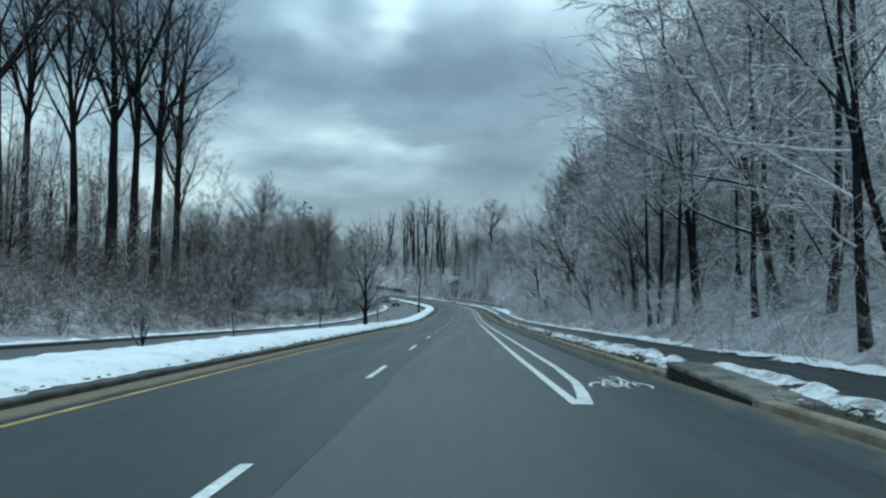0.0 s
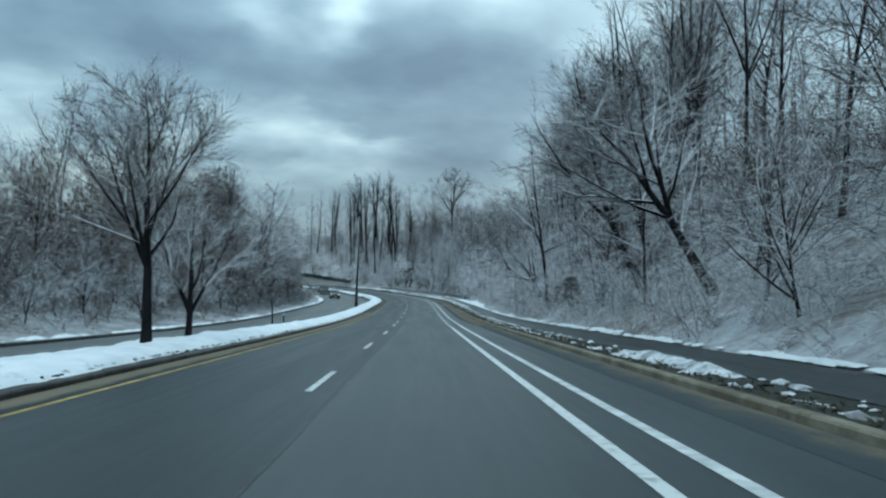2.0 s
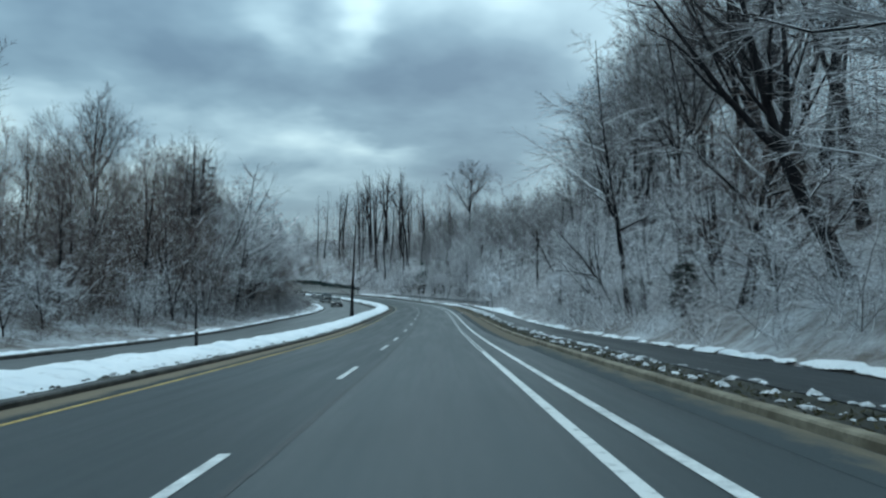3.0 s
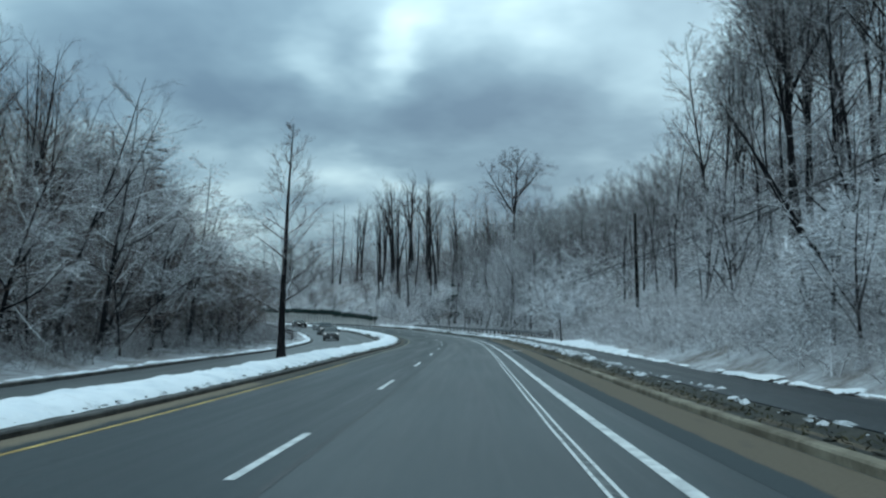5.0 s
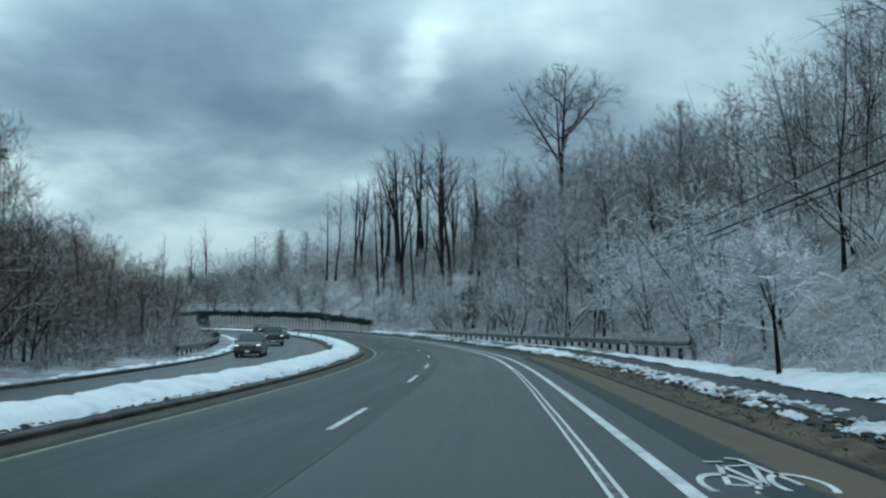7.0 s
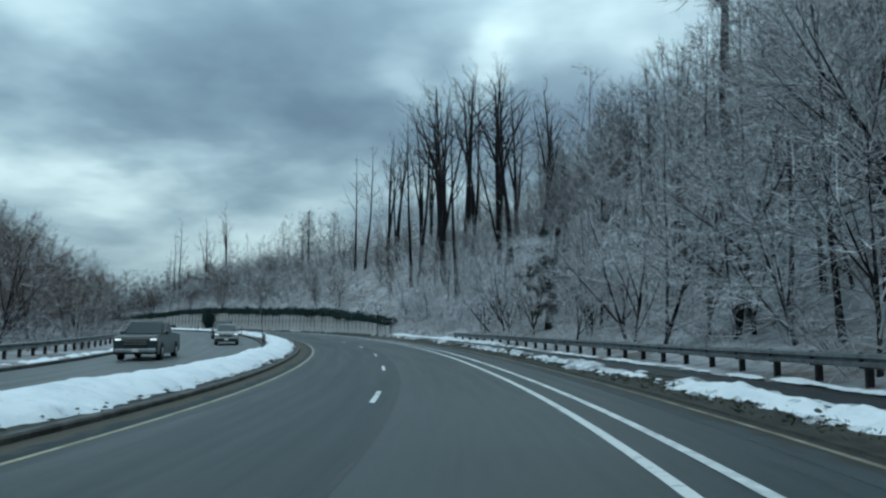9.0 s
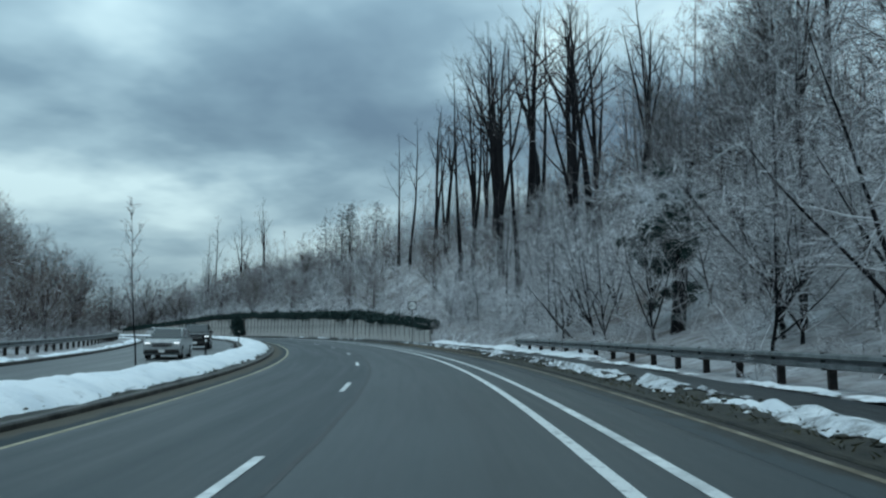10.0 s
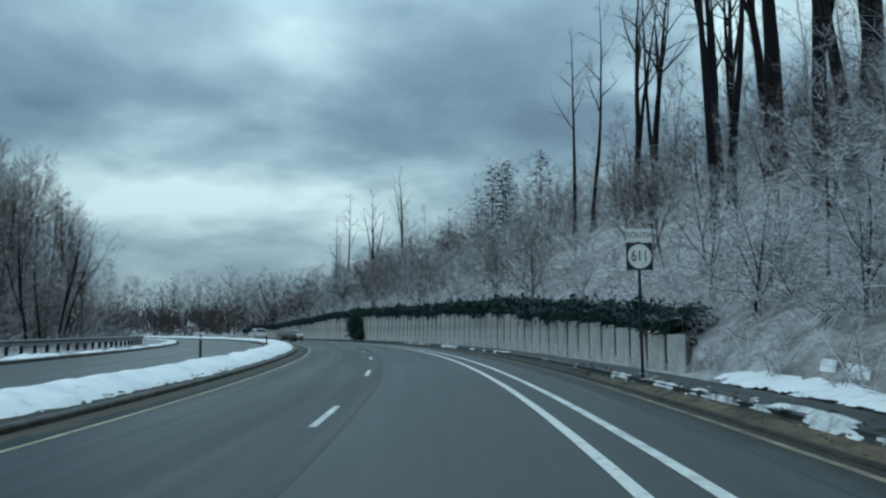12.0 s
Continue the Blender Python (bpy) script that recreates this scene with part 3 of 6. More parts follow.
def kerb(name, at, inner, s0, s1, mat, label, level=None, tall=0.15, w=0.2):
    lv = level or (lambda s: 0.0)
    d = w if inner < 0 else -w

    def prof(s):
        b, o, height = lv(s), (at(s) if callable(at) else at), (tall(s) if callable(tall) else tall)
        p = [(o, b - 0.1), (o, b + height - 0.03), (o - 0.025 * (1 if d > 0 else -1) * -1, b + height), (o + d, b + height), (o + d, b - 0.1)]
        return p if d > 0 else p[::-1]
    return sweep(name, prof, s0, s1, 2.0, mat, label, category="kerb")


kerb("kerb_median", -4.08, 1, ROAD0, ROAD1, M["wet_concrete"], "wet dark concrete kerb of the median", tall=0.11)
kerb("kerb_outer", 6.15, -1, ROAD0, 11.25, M["dirty_concrete"], "grit-stained concrete kerb beside the road", tall=lambda s: float(np.interp(s, [110, 150], [0.13, 0.06])))
kerb("kerb_outer", 6.15, -1, 17.05, 138.05, M["dirty_concrete"], "grit-stained concrete kerb beside the road", tall=lambda s: float(np.interp(s, [110, 138], [0.13, 0.09])))
kerb("kerb_outer", 6.15, -1, 138.0, ROAD1, M["soil"], "low dark kerb half buried in grit", tall=lambda s: float(np.interp(s, [138, 150, 190, 215], [0.09, 0.03, 0.03, 0.04])), w=0.12)
kerb("kerb_opposite", median_edge, -1, ROAD0, ROAD1, M["wet_concrete"], "wet concrete kerb of the median", opposite)
kerb("kerb_opposite", -14.6, 1, ROAD0, ROAD1, M["wet_concrete"], "wet concrete kerb beyond the far lanes", opposite)



def median_crown(s):
    """Level of the median's highest line, near the other carriageway."""
    return float(np.interp(s, [40, 90, 119, 161, 205, 269], [0.02, -0.02, 0.08, 0.18, 0.32, 0.20]))


def median_base(s, o):
    e = median_edge(s)
    return float(np.interp(o, [e + 0.2, e + 0.75, -4.28], [min(opposite(s), 0) + 0.13, median_crown(s), 0.10]))


sweep("median_soil", lambda s: [(median_edge(s) + 0.2, min(opposite(s), 0) + 0.13), (median_edge(s) + 0.75, median_crown(s)), (-4.28, 0.10)], ROAD0, ROAD1, 1.0, M["soil"], "dark wet soil and grass of the median", category="ground")
def sand_edge(s):
    return float(np.interp(s, [95, 110, 138, 150, 182, 195, 252, 262, 270, 276], [6.36, 6.7, 6.75, 6.85, 6.85, 6.36, 6.36, 6.6, 6.6, 6.36])) + 0.05 * wave(s, 0, 1.1, 3)


for sand_from, sand_to in ((95, 193), (250, 276)):
    sweep("verge_sand", lambda s: [(6.265, 0.025 if s > 138 else 0.10), (sand_edge(s), 0.11), (sand_edge(s) + 0.05, 0.02)], sand_from, sand_to, 0.5, M["sand"], "brown sand and grit washed over the low kerb", category="grit")


def verge_base(s, o):
    """Surface of the muddy strip between kerb and footpath."""
    k = 6.30 if s < 138 else 6.26
    return float(np.interp(o, [k, 6.9, path_edges(s)[0]], [float(np.interp(s, [110, 138, 150], [0.12, 0.07, 0.015])), 0.10 + 0.05 * wave(s, 0, 1.3), 0.17]))


sweep("verge_soil", lambda s: [(o, verge_base(s, o)) for o in (6.30 if s < 138 else 6.26, 6.6, 6.9, path_edges(s)[0])], ROAD0, ROAD1, 1.0, M["soil"], "dark muddy grass verge", category="ground")


snow_strip("median_snow", lambda s: (-4.24 - 0.16 * abs(wave(s, 0, 9, 2)), median_edge(s) + 0.25), median_base, ROAD0, 470, 0.3, 0.15, 0.27, 0.36, 1.0, "white lumpy snow lying on the median")
VERGE = [0, 52, 62, 100, 135, 148, 185, 195, 245, 258, 275]
snow_strip("verge_snow", lambda s: (6.40, path_edges(s)[0] + 0.35), lambda s, o: verge_base(s, o) - 0.012 + (0.045 if o > path_edges(s)[0] else 0), ROAD0, 330, 0.2, 0.10, 0.075, 0.09, 11.0, "torn patches of dirty snow on the verge",
           patchy=lambda s, w: float(np.interp(s, VERGE, [0.005, 0.02, 0.075, 0.085, 0.085, 0.04, 0.03, 0.02, 0.02, 0.03, 0.05])) + float(np.interp(s, VERGE, [0.12, 0.12, 0.18, 0.30, 0.30, 0.3, 0.3, 0.2, 0.2, 0.15, 0.25])) * max(0.0, float(np.interp(s, [90, 105, 185, 195], [0.5, 0.72, 0.72, 0.42])) - w), mat="dirty_snow", run=0.4)
snow_strip("bank_snow", lambda s: (path_edges(s)[1] - 0.12, path_edges(s)[1] + float(np.interp(s, [138, 152, 178, 190, 236, 248, 256], [0.42, 1.7, 1.7, 0.55, 0.55, 1.5, 0.95])) + 0.3 * wave(s, 0, 6, 3)), lambda s, o: max(0.22, rise(s, o)) + 0.02, ROAD0, 272, 0.16, 0.09, 0.08, 0.09, 21.0, "white snow strip along the footpath",
           patchy=lambda s, w: float(np.interp(s, [140, 150, 178, 190, 236, 250], [0.0, 0.0, 0.0, 0.02, 0.02, 0.0])) * (0.2 + 1.2 * w), broken=0.045)
snow_strip("bank_snow", lambda s: (-14.85, -16.0 - 0.5 * wave(s, 0, 11, 6)), lambda s, o: opposite(s) + 0.14, ROAD0, 420, 0.5, 0.15, 0.11, 0.14, 31.0, "thin white snow bank beyond the far lanes", patchy=lambda s, w: 0.015 + 0.03 * w)
snow_strip("ridge_snow", lambda s: (6.98 + 0.15 * wave(s, 0, 4, 8), path_edges(s)[0] + 0.12), lambda s, o: verge_base(s, o) - 0.01, 16, 66, 0.16, 0.08, 0.15, 0.17, 61.0, "ragged snow ridge between kerb and footpath", patchy=lambda s, w: 0.02 + float(np.interp(s, [16, 20, 50, 60], [0.10, 0.0, 0.02, 0.14])))
snow_strip("ridge_snow", lambda s: (6.72 + 0.2 * wave(s, 0, 4, 8), path_edges(s)[0] + 0.15), lambda s, o: verge_base(s, o) - 0.01, 186, 256, 0.16, 0.09, 0.22, 0.24, 51.0, "ploughed ragged snow ridge beside the footpath", patchy=lambda s, w: 0.03 + float(np.interp(s, [186, 192, 236, 256], [0.10, 0.0, 0.02, 0.10])))


def grass_tufts():
    """Coarse wet grass behind the outer kerb."""
    rng = np.random.default_rng(12)
    V = []
    for o0, o1, s0, s1, n in ((6.38, 7.1, 2, 280, 9000),):
        s, o = rng.uniform(s0, s1, n), rng.uniform(o0, o1, n)
        foot = many(s, o, np.array([verge_base(a, b) - 0.01 for a, b in zip(s, o)]))
        lean, w = rng.normal(0, 0.07, (n, 3)), rng.normal(0, 0.012, (n, 3))
        lean[:, 2] = rng.uniform(0.03, 0.10, n)
        V.append(np.stack([foot - w, foot + w, foot + lean], 1).reshape(-1, 3))
    v = np.concatenate(V)
    tagged(mesh_object("grass", v, np.arange(len(v)).reshape(-1, 3), M["grass"]), "short wet olive-brown grass along the outer kerb", "grass", kind="stuff")


grass_tufts()


def clods(name, rows, mat, label, category, seed):
    """Broken clods of ploughed snow or soil: squashed uneven lumps; rows: (s, s, o, o, how many, size)."""
    rng = np.random.default_rng(seed)
    t = np.array([(0, 0, 1), (0.9, 0, 0.3), (0.28, 0.86, 0.3), (-0.73, 0.53, 0.3), (-0.73, -0.53, 0.3), (0.28, -0.86, 0.3), (0.8, 0.58, -0.3), (-0.3, 0.95, -0.3), (-1, 0, -0.3), (-0.3, -0.95, -0.3), (0.8, -0.58, -0.3)])
    tri = np.array([(0, 1, 2), (0, 2, 3), (0, 3, 4), (0, 4, 5), (0, 5, 1), (1, 6, 2), (2, 6, 7), (2, 7, 3), (3, 7, 8), (3, 8, 4), (4, 8, 9), (4, 9, 5), (5, 9, 10), (5, 10, 1), (1, 10, 6)])
    V, F, base = [], [], 0
    for s0, s1, o0, o1, n, big in rows:
        for _ in range(n):
            s, o, r = rng.uniform(s0, s1), rng.uniform(o0, o1), big * rng.uniform(0.3, 1.4) ** 1.5
            v = t * (1 + rng.normal(0, 0.22, (11, 1))) * np.array([r * rng.uniform(0.8, 1.8), r * rng.uniform(0.8, 2.4), r * 0.65])
            V.append(v + np.array(place(s, o, (verge_base(s, o) if o > 0 else median_base(s, o) + 0.04) + 0.02)))
            F.append(tri + base)
            base += 11
    tagged(mesh_object(name, np.concatenate(V), np.concatenate(F), M[mat], smooth=False), label, category, kind="stuff")


clods("snow_lumps", ((4, 100, 6.6, 7.4, 400, 0.06), (100, 140, 7.0, 7.6, 120, 0.05), (140, 190, 7.0, 7.9, 650, 0.07), (190, 275, 6.6, 7.4, 320, 0.06), (10, 280, -4.6, -4.3, 300, 0.05)), "dirty_snow", "broken clods of dirty ploughed snow along the kerbs", "snow", 44)
clods("soil_clods", ((10, 280, -4.50, -4.2, 500, 0.03), (18, 140, 6.4, 7.1, 250, 0.035), (140, 280, 6.7, 7.4, 700, 0.045)), "soil", "dark wet clods of soil and turf along the kerbs", "soil", 45)

# ---- trees: trunks and limbs as tapering tubes, twigs as thin blades ----


def ring_frames(d):
    ref = np.where(np.abs(d[..., 2:3]) < 0.8, np.array([0.0, 0.0, 1.0]), np.array([1.0, 0.0, 0.0]))
    a = np.cross(d, ref)
    a /= np.linalg.norm(a, axis=-1, keepdims=True) + 1e-9
    return a, np.cross(d, a)


def tubes(lines, spikes=()):
    """Vertices, quads and triangles of tubes (points, radii, sides) and spikes (foot, tip, radius)."""
    V, F, base = [], [], 0
    for pts, rad, sides in lines:
        pts = np.asarray(pts, dtype=float)
        n = len(pts)
        d = np.gradient(pts, axis=0)
        d /= np.linalg.norm(d, axis=1, keepdims=True) + 1e-9
        a, b = ring_frames(np.repeat(d[:1], n, 0))
        a = a - d * (a * d).sum(1, keepdims=True)
        a /= np.linalg.norm(a, axis=1, keepdims=True) + 1e-9
        b = np.cross(d, a)
        ang = 2 * np.pi * (np.arange(sides) + 0.25) / sides
        ring = np.cos(ang)[None, :, None] * a[:, None] + np.sin(ang)[None, :, None] * b[:, None]
        V.append((pts[:, None] + ring * np.asarray(rad)[:, None, None]).reshape(-1, 3))
        i = (np.arange(n - 1)[:, None] * sides + np.arange(sides)[None]).ravel()
        j = (np.arange(n - 1)[:, None] * sides + (np.arange(sides)[None] + 1) % sides).ravel()
        quads = np.stack([i, j, j + sides, i + sides], -1) + base
        F.append(quads[::2] if sides == 2 else quads)
        base += n * sides
    T = np.zeros((0, 3), dtype=int)
    if len(spikes):
        foot, tip, r = np.array([q[0] for q in spikes]), np.array([q[1] for q in spikes]), np.array([q[2] for q in spikes])
        d = tip - foot
        d /= np.linalg.norm(d, axis=1, keepdims=True) + 1e-9
        a, b = ring_frames(d)
        turn = np.random.default_rng(len(spikes)).uniform(0, np.pi, len(spikes))[:, None]
        w = (np.cos(turn) * a + np.sin(turn) * b) * r[:, None]
        V.append(np.stack([foot - w, foot + w, tip], 1).reshape(-1, 3))
        T = base + np.arange(3 * len(spikes)).reshape(-1, 3)
    return np.concatenate(V), np.concatenate(F), T


def bent(rng, p, d, length, n, wander, droop=0.0):
    """A wandering line from p towards d."""
    pts, d = [np.array(p)], np.array(d, dtype=float)
    for _ in range(n):
        d = d + rng.normal(0, wander, 3) + np.array([0, 0, droop])
        d /= np.linalg.norm(d)
        pts.append(pts[-1] + d * length / n)
    return np.array(pts)


def side_way(rng, d, spread, az=None):
    """A direction that leaves d by the angle spread."""
    d = np.array(d) / np.linalg.norm(d)
    a = np.cross(d, [0.3, 0.9, 0.1] if abs(d[2]) > 0.9 else [0, 0, 1])
    a /= np.linalg.norm(a)
    b = np.cross(d, a)
    az = rng.uniform(0, 2 * np.pi) if az is None else az
    return np.cos(spread) * d + np.sin(spread) * (np.cos(az) * a + np.sin(az) * b)


def along(line, w):
    x = w * (len(line) - 1)
    i = min(int(x), len(line) - 2)
    return line[i] + (line[i + 1] - line[i]) * (x - i), line[i + 1] - line[i], i


def grow(seed, height, radius, clear=0.4, limbs=14, reach=0.3, spread=(0.5, 0.9), sub=6, twigs=8, lean=(0, 0), forks=0, fork_at=0.35, droop=0.02, pyramid=False, twig_r=0.02, wander=0.035, lift=0.06, flat=1.0, fork_spread=(0.28, 0.5)):
    """Trunk lines, branch lines and twig spikes of one bare tree."""
    rng = np.random.default_rng(seed)
    trunk, crown, spikes, stems = [], [], [], []
    main = bent(rng, (0, 0, -0.3), (lean[0], lean[1], 1), height + 0.3, 9, wander, 0.02 if lean != (0, 0) else 0.0)
    rad = radius * (1 - 0.93 * np.linspace(0, 1, 10) ** 0.9)
    rad[0] *= 1.35
    trunk.append((main, rad, 7))
    stems.append((main, rad, clear))
    for k in range(forks):
        i = int(round(9 * (fork_at + 0.06 * k)))
        w = side_way(rng, main[i] - main[i - 1], rng.uniform(*fork_spread), 2 * np.pi * k / max(forks, 1) + rng.uniform(0, 1))
        line = bent(rng, main[i], w, height * (1 - i / 9) * rng.uniform(0.75, 0.98), 6, 0.05, 0.05)
        r = rad[i] * 0.75 * (1 - 0.93 * np.linspace(0, 1, 7))
        trunk.append((line, r, 6))
        stems.append((line, r, 0.2))
    for line, r, start in stems:
        n = limbs if line is main else max(4, limbs // 2)
        for k in range(n):
            w = start + (0.97 - start) * (k + rng.uniform(0, 0.9)) / n
            p, d, i = along(line, w)
            rel = (w - start) / (1 - start)
            ang = rng.uniform(*spread) if not pyramid else 1.2 - 0.65 * rel + rng.uniform(-0.15, 0.15)
            ln = height * reach * (1.15 - 0.75 * rel if not pyramid else 1.1 * (1 - rel) + 0.12) * rng.uniform(0.7, 1.15)
            r0 = max(0.014, min(r[i] * 0.55, 0.05 + ln * 0.011)) * (0.55 if pyramid else 1.0)
            limb = bent(rng, p, side_way(rng, d, ang, k * 2.4 + rng.uniform(-0.4, 0.4)), ln, 4, 0.11 if not pyramid else 0.07, lift)
            lr = r0 * (1 - 0.85 * np.linspace(0, 1, 5))
            (trunk if r0 > 0.05 else crown).append((limb, lr, 4))
            for j in range(sub):
                w = 0.12 + 0.88 * (j + rng.uniform(0, 1)) / sub
                q, ld, a = along(limb, w)
                bl = ln * (0.56 - 0.22 * w) * rng.uniform(0.65, 1.25)
                br = bent(rng, q, side_way(rng, ld, rng.uniform(0.45, 1.0)), bl, 2, 0.16, droop + 0.5 * lift)
                b0 = max(twig_r * 0.7, lr[a] * 0.38)
                crown.append((br, b0 * np.array([1.1, 0.8, 0.2]), 2))
                for m in range(twigs):
                    u = (m + rng.uniform(0, 1)) / twigs
                    q2, bd, c = along(br, u)
                    way = side_way(rng, bd, rng.uniform(0.35, 0.95)) + np.array([0, 0, droop + 0.5 * lift])
                    spikes.append((q2, q2 + way * bl * (0.85 - 0.35 * u) * rng.uniform(0.4, 1.15) * np.array([1, 1, flat]), twig_r * rng.uniform(0.3, 0.6)))
    return trunk, crown, spikes


def tree_thing(name, label, lines, twig="twig", group=""):
    root = tagged(new(name), label, "tree", group)
    v, f, t = tubes(lines[0])
    mesh_object("trunk", v, [f], M["bark"], root, label="dark bare trunk and limbs")
    v, f, t = tubes(lines[1], lines[2])
    mesh_object("crown", v, [f, t], M[twig], root, label="bare twigs dusted with snow")
    root.location = (0, 0, -300)
    return root


def ground_at(s, o):
    return place(s, o, rise(s, o) if (o > 8 or o < -15) else median_base(s, o))


def plant(proto, s, o, size=1.0, turn=0.0, used=set()):
    """Stand a copy of a tree there; the first one is the prototype itself."""
    m = Matrix.Translation(ground_at(s, o)) @ Matrix.Rotation(radians(turn), 4, "Z") @ Matrix.Scale(size, 4)
    if proto.name not in used:
        used.add(proto.name)
        proto.matrix_world = m
        return proto
    ob = copy_thing(proto, m)
    ob.scale = (size, size, size)
    return ob


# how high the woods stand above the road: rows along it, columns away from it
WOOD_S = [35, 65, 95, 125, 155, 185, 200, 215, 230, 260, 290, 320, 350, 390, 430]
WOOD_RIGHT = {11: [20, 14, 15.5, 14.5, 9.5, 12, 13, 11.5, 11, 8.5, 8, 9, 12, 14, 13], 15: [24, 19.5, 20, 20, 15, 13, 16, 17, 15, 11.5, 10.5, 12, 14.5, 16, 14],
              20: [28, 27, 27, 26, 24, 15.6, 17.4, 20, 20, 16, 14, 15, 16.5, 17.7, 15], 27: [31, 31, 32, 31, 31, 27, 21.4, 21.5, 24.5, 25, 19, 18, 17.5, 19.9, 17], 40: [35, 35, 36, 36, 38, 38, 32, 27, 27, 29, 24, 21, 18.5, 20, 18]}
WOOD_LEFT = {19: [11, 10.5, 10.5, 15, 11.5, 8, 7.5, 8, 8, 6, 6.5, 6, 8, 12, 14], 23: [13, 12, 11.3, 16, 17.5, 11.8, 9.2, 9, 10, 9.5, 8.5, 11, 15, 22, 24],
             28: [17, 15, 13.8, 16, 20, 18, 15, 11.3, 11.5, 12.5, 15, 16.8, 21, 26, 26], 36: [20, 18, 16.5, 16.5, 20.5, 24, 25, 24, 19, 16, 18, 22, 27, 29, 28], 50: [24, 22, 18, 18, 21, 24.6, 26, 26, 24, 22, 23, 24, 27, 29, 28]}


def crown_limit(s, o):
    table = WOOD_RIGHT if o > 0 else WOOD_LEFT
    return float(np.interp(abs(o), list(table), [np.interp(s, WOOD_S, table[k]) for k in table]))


TALL = "tall bare forest tree with snow-dusted twigs"
HEIGHT = {}


def kinds(name, label, seeds, group, twig, **more):
    """Several shapes of one kind of tree; each remembers its own height."""
    out = []
    for seed, h, r, c, n, reach, f, ln in seeds:
        t = tree_thing(name, label, grow(seed, h, r, c, n, reach, forks=f, lean=ln, **more), twig, group)
        HEIGHT[t.name] = h
        out.append(t)
    return out


forest = kinds("forest_tree", TALL, [(100, 21, 0.18, 0.34, 17, 0.25, 1, (0, 0)), (101, 24, 0.22, 0.42, 15, 0.24, 2, (0.03, 0)), (102, 18, 0.14, 0.26, 17, 0.28, 0, (0, 0)), (103, 22, 0.20, 0.36, 14, 0.25, 2, (-0.05, 0)), (104, 16, 0.12, 0.2, 16, 0.30, 1, (0.06, 0.03)), (105, 20, 0.17, 0.4, 13, 0.26, 2, (0, 0))],
               "woodland trees", "twig", spread=(0.4, 1.0), sub=9, twigs=14, fork_at=0.4, twig_r=0.018, lift=0.06)
snowy = kinds("snowy_tree", "slender bare tree with snow along its branches", [(140, 11, 0.13, 0.18, 16, 0.34, 1, (-0.22, 0)), (141, 8, 0.10, 0.12, 15, 0.38, 1, (-0.35, 0.1)), (142, 13, 0.15, 0.22, 16, 0.30, 1, (-0.1, 0)), (143, 6, 0.07, 0.1, 14, 0.42, 2, (0.15, -0.1))],
              "roadside woodland trees", "twig_snowy", spread=(0.8, 1.4), sub=10, twigs=20, droop=-0.05, lift=0.02, twig_r=0.014, flat=0.55)
understorey = kinds("understorey_tree", "small many-stemmed tree thick with frosted fine twigs", [(150, 6.5, 0.07, 0.14, 13, 0.33, 4, (0.1, 0)), (151, 5.5, 0.06, 0.1, 13, 0.38, 4, (-0.15, 0.1)), (152, 7.5, 0.08, 0.2, 14, 0.30, 3, (-0.25, 0)), (153, 6.0, 0.06, 0.1, 12, 0.40, 5, (0.05, -0.2))],
                    "understorey trees", "twig_snowy", spread=(0.6, 1.35), sub=7, twigs=12, fork_at=0.1, fork_spread=(0.3, 0.75), droop=-0.02, lift=0.03, twig_r=0.013, flat=0.7)


laden = kinds("laden_tree", "low spreading tree with snow lying thick on its twigs", [(158, 5.0, 0.07, 0.12, 12, 0.42, 4, (-0.2, 0)), (159, 4.4, 0.06, 0.1, 12, 0.46, 3, (-0.3, 0.1)), (160, 5.6, 0.08, 0.15, 12, 0.38, 4, (0.1, -0.1))],
              "snow-laden low trees", "twig_laden", spread=(0.8, 1.45), sub=8, twigs=13, fork_at=0.12, fork_spread=(0.35, 0.8), droop=-0.06, lift=0.0, twig_r=0.016, flat=0.5)
brown_understorey = kinds("understorey_tree", "small many-stemmed tree with fine brown twigs", [(155, 6.5, 0.07, 0.14, 12, 0.34, 4, (0.1, 0)), (156, 7.0, 0.07, 0.1, 12, 0.36, 4, (-0.1, 0.1)), (157, 5.5, 0.06, 0.1, 12, 0.40, 4, (0.0, -0.1))],
                          "brown understorey trees", "twig_brown", spread=(0.6, 1.3), sub=7, twigs=13, fork_at=0.1, fork_spread=(0.3, 0.7), droop=-0.01, lift=0.03, twig_r=0.013, flat=0.75)
brown_forest = kinds("forest_tree", "bare brown-grey forest tree beyond the far lanes", [(106, 20, 0.18, 0.32, 15, 0.26, 2, (0, 0)), (107, 17, 0.15, 0.25, 16, 0.29, 1, (0.05, 0)), (108, 22, 0.20, 0.38, 14, 0.25, 2, (0, 0.04))],
                     "woodland trees beyond the far lanes", "twig_brown", spread=(0.4, 1.0), sub=9, twigs=15, fork_at=0.4, twig_r=0.017, lift=0.06)


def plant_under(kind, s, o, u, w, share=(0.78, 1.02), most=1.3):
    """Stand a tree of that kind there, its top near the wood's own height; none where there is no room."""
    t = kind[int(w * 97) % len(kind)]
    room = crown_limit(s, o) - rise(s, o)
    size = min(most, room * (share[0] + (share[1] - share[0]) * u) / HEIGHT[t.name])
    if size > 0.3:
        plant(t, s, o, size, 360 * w)


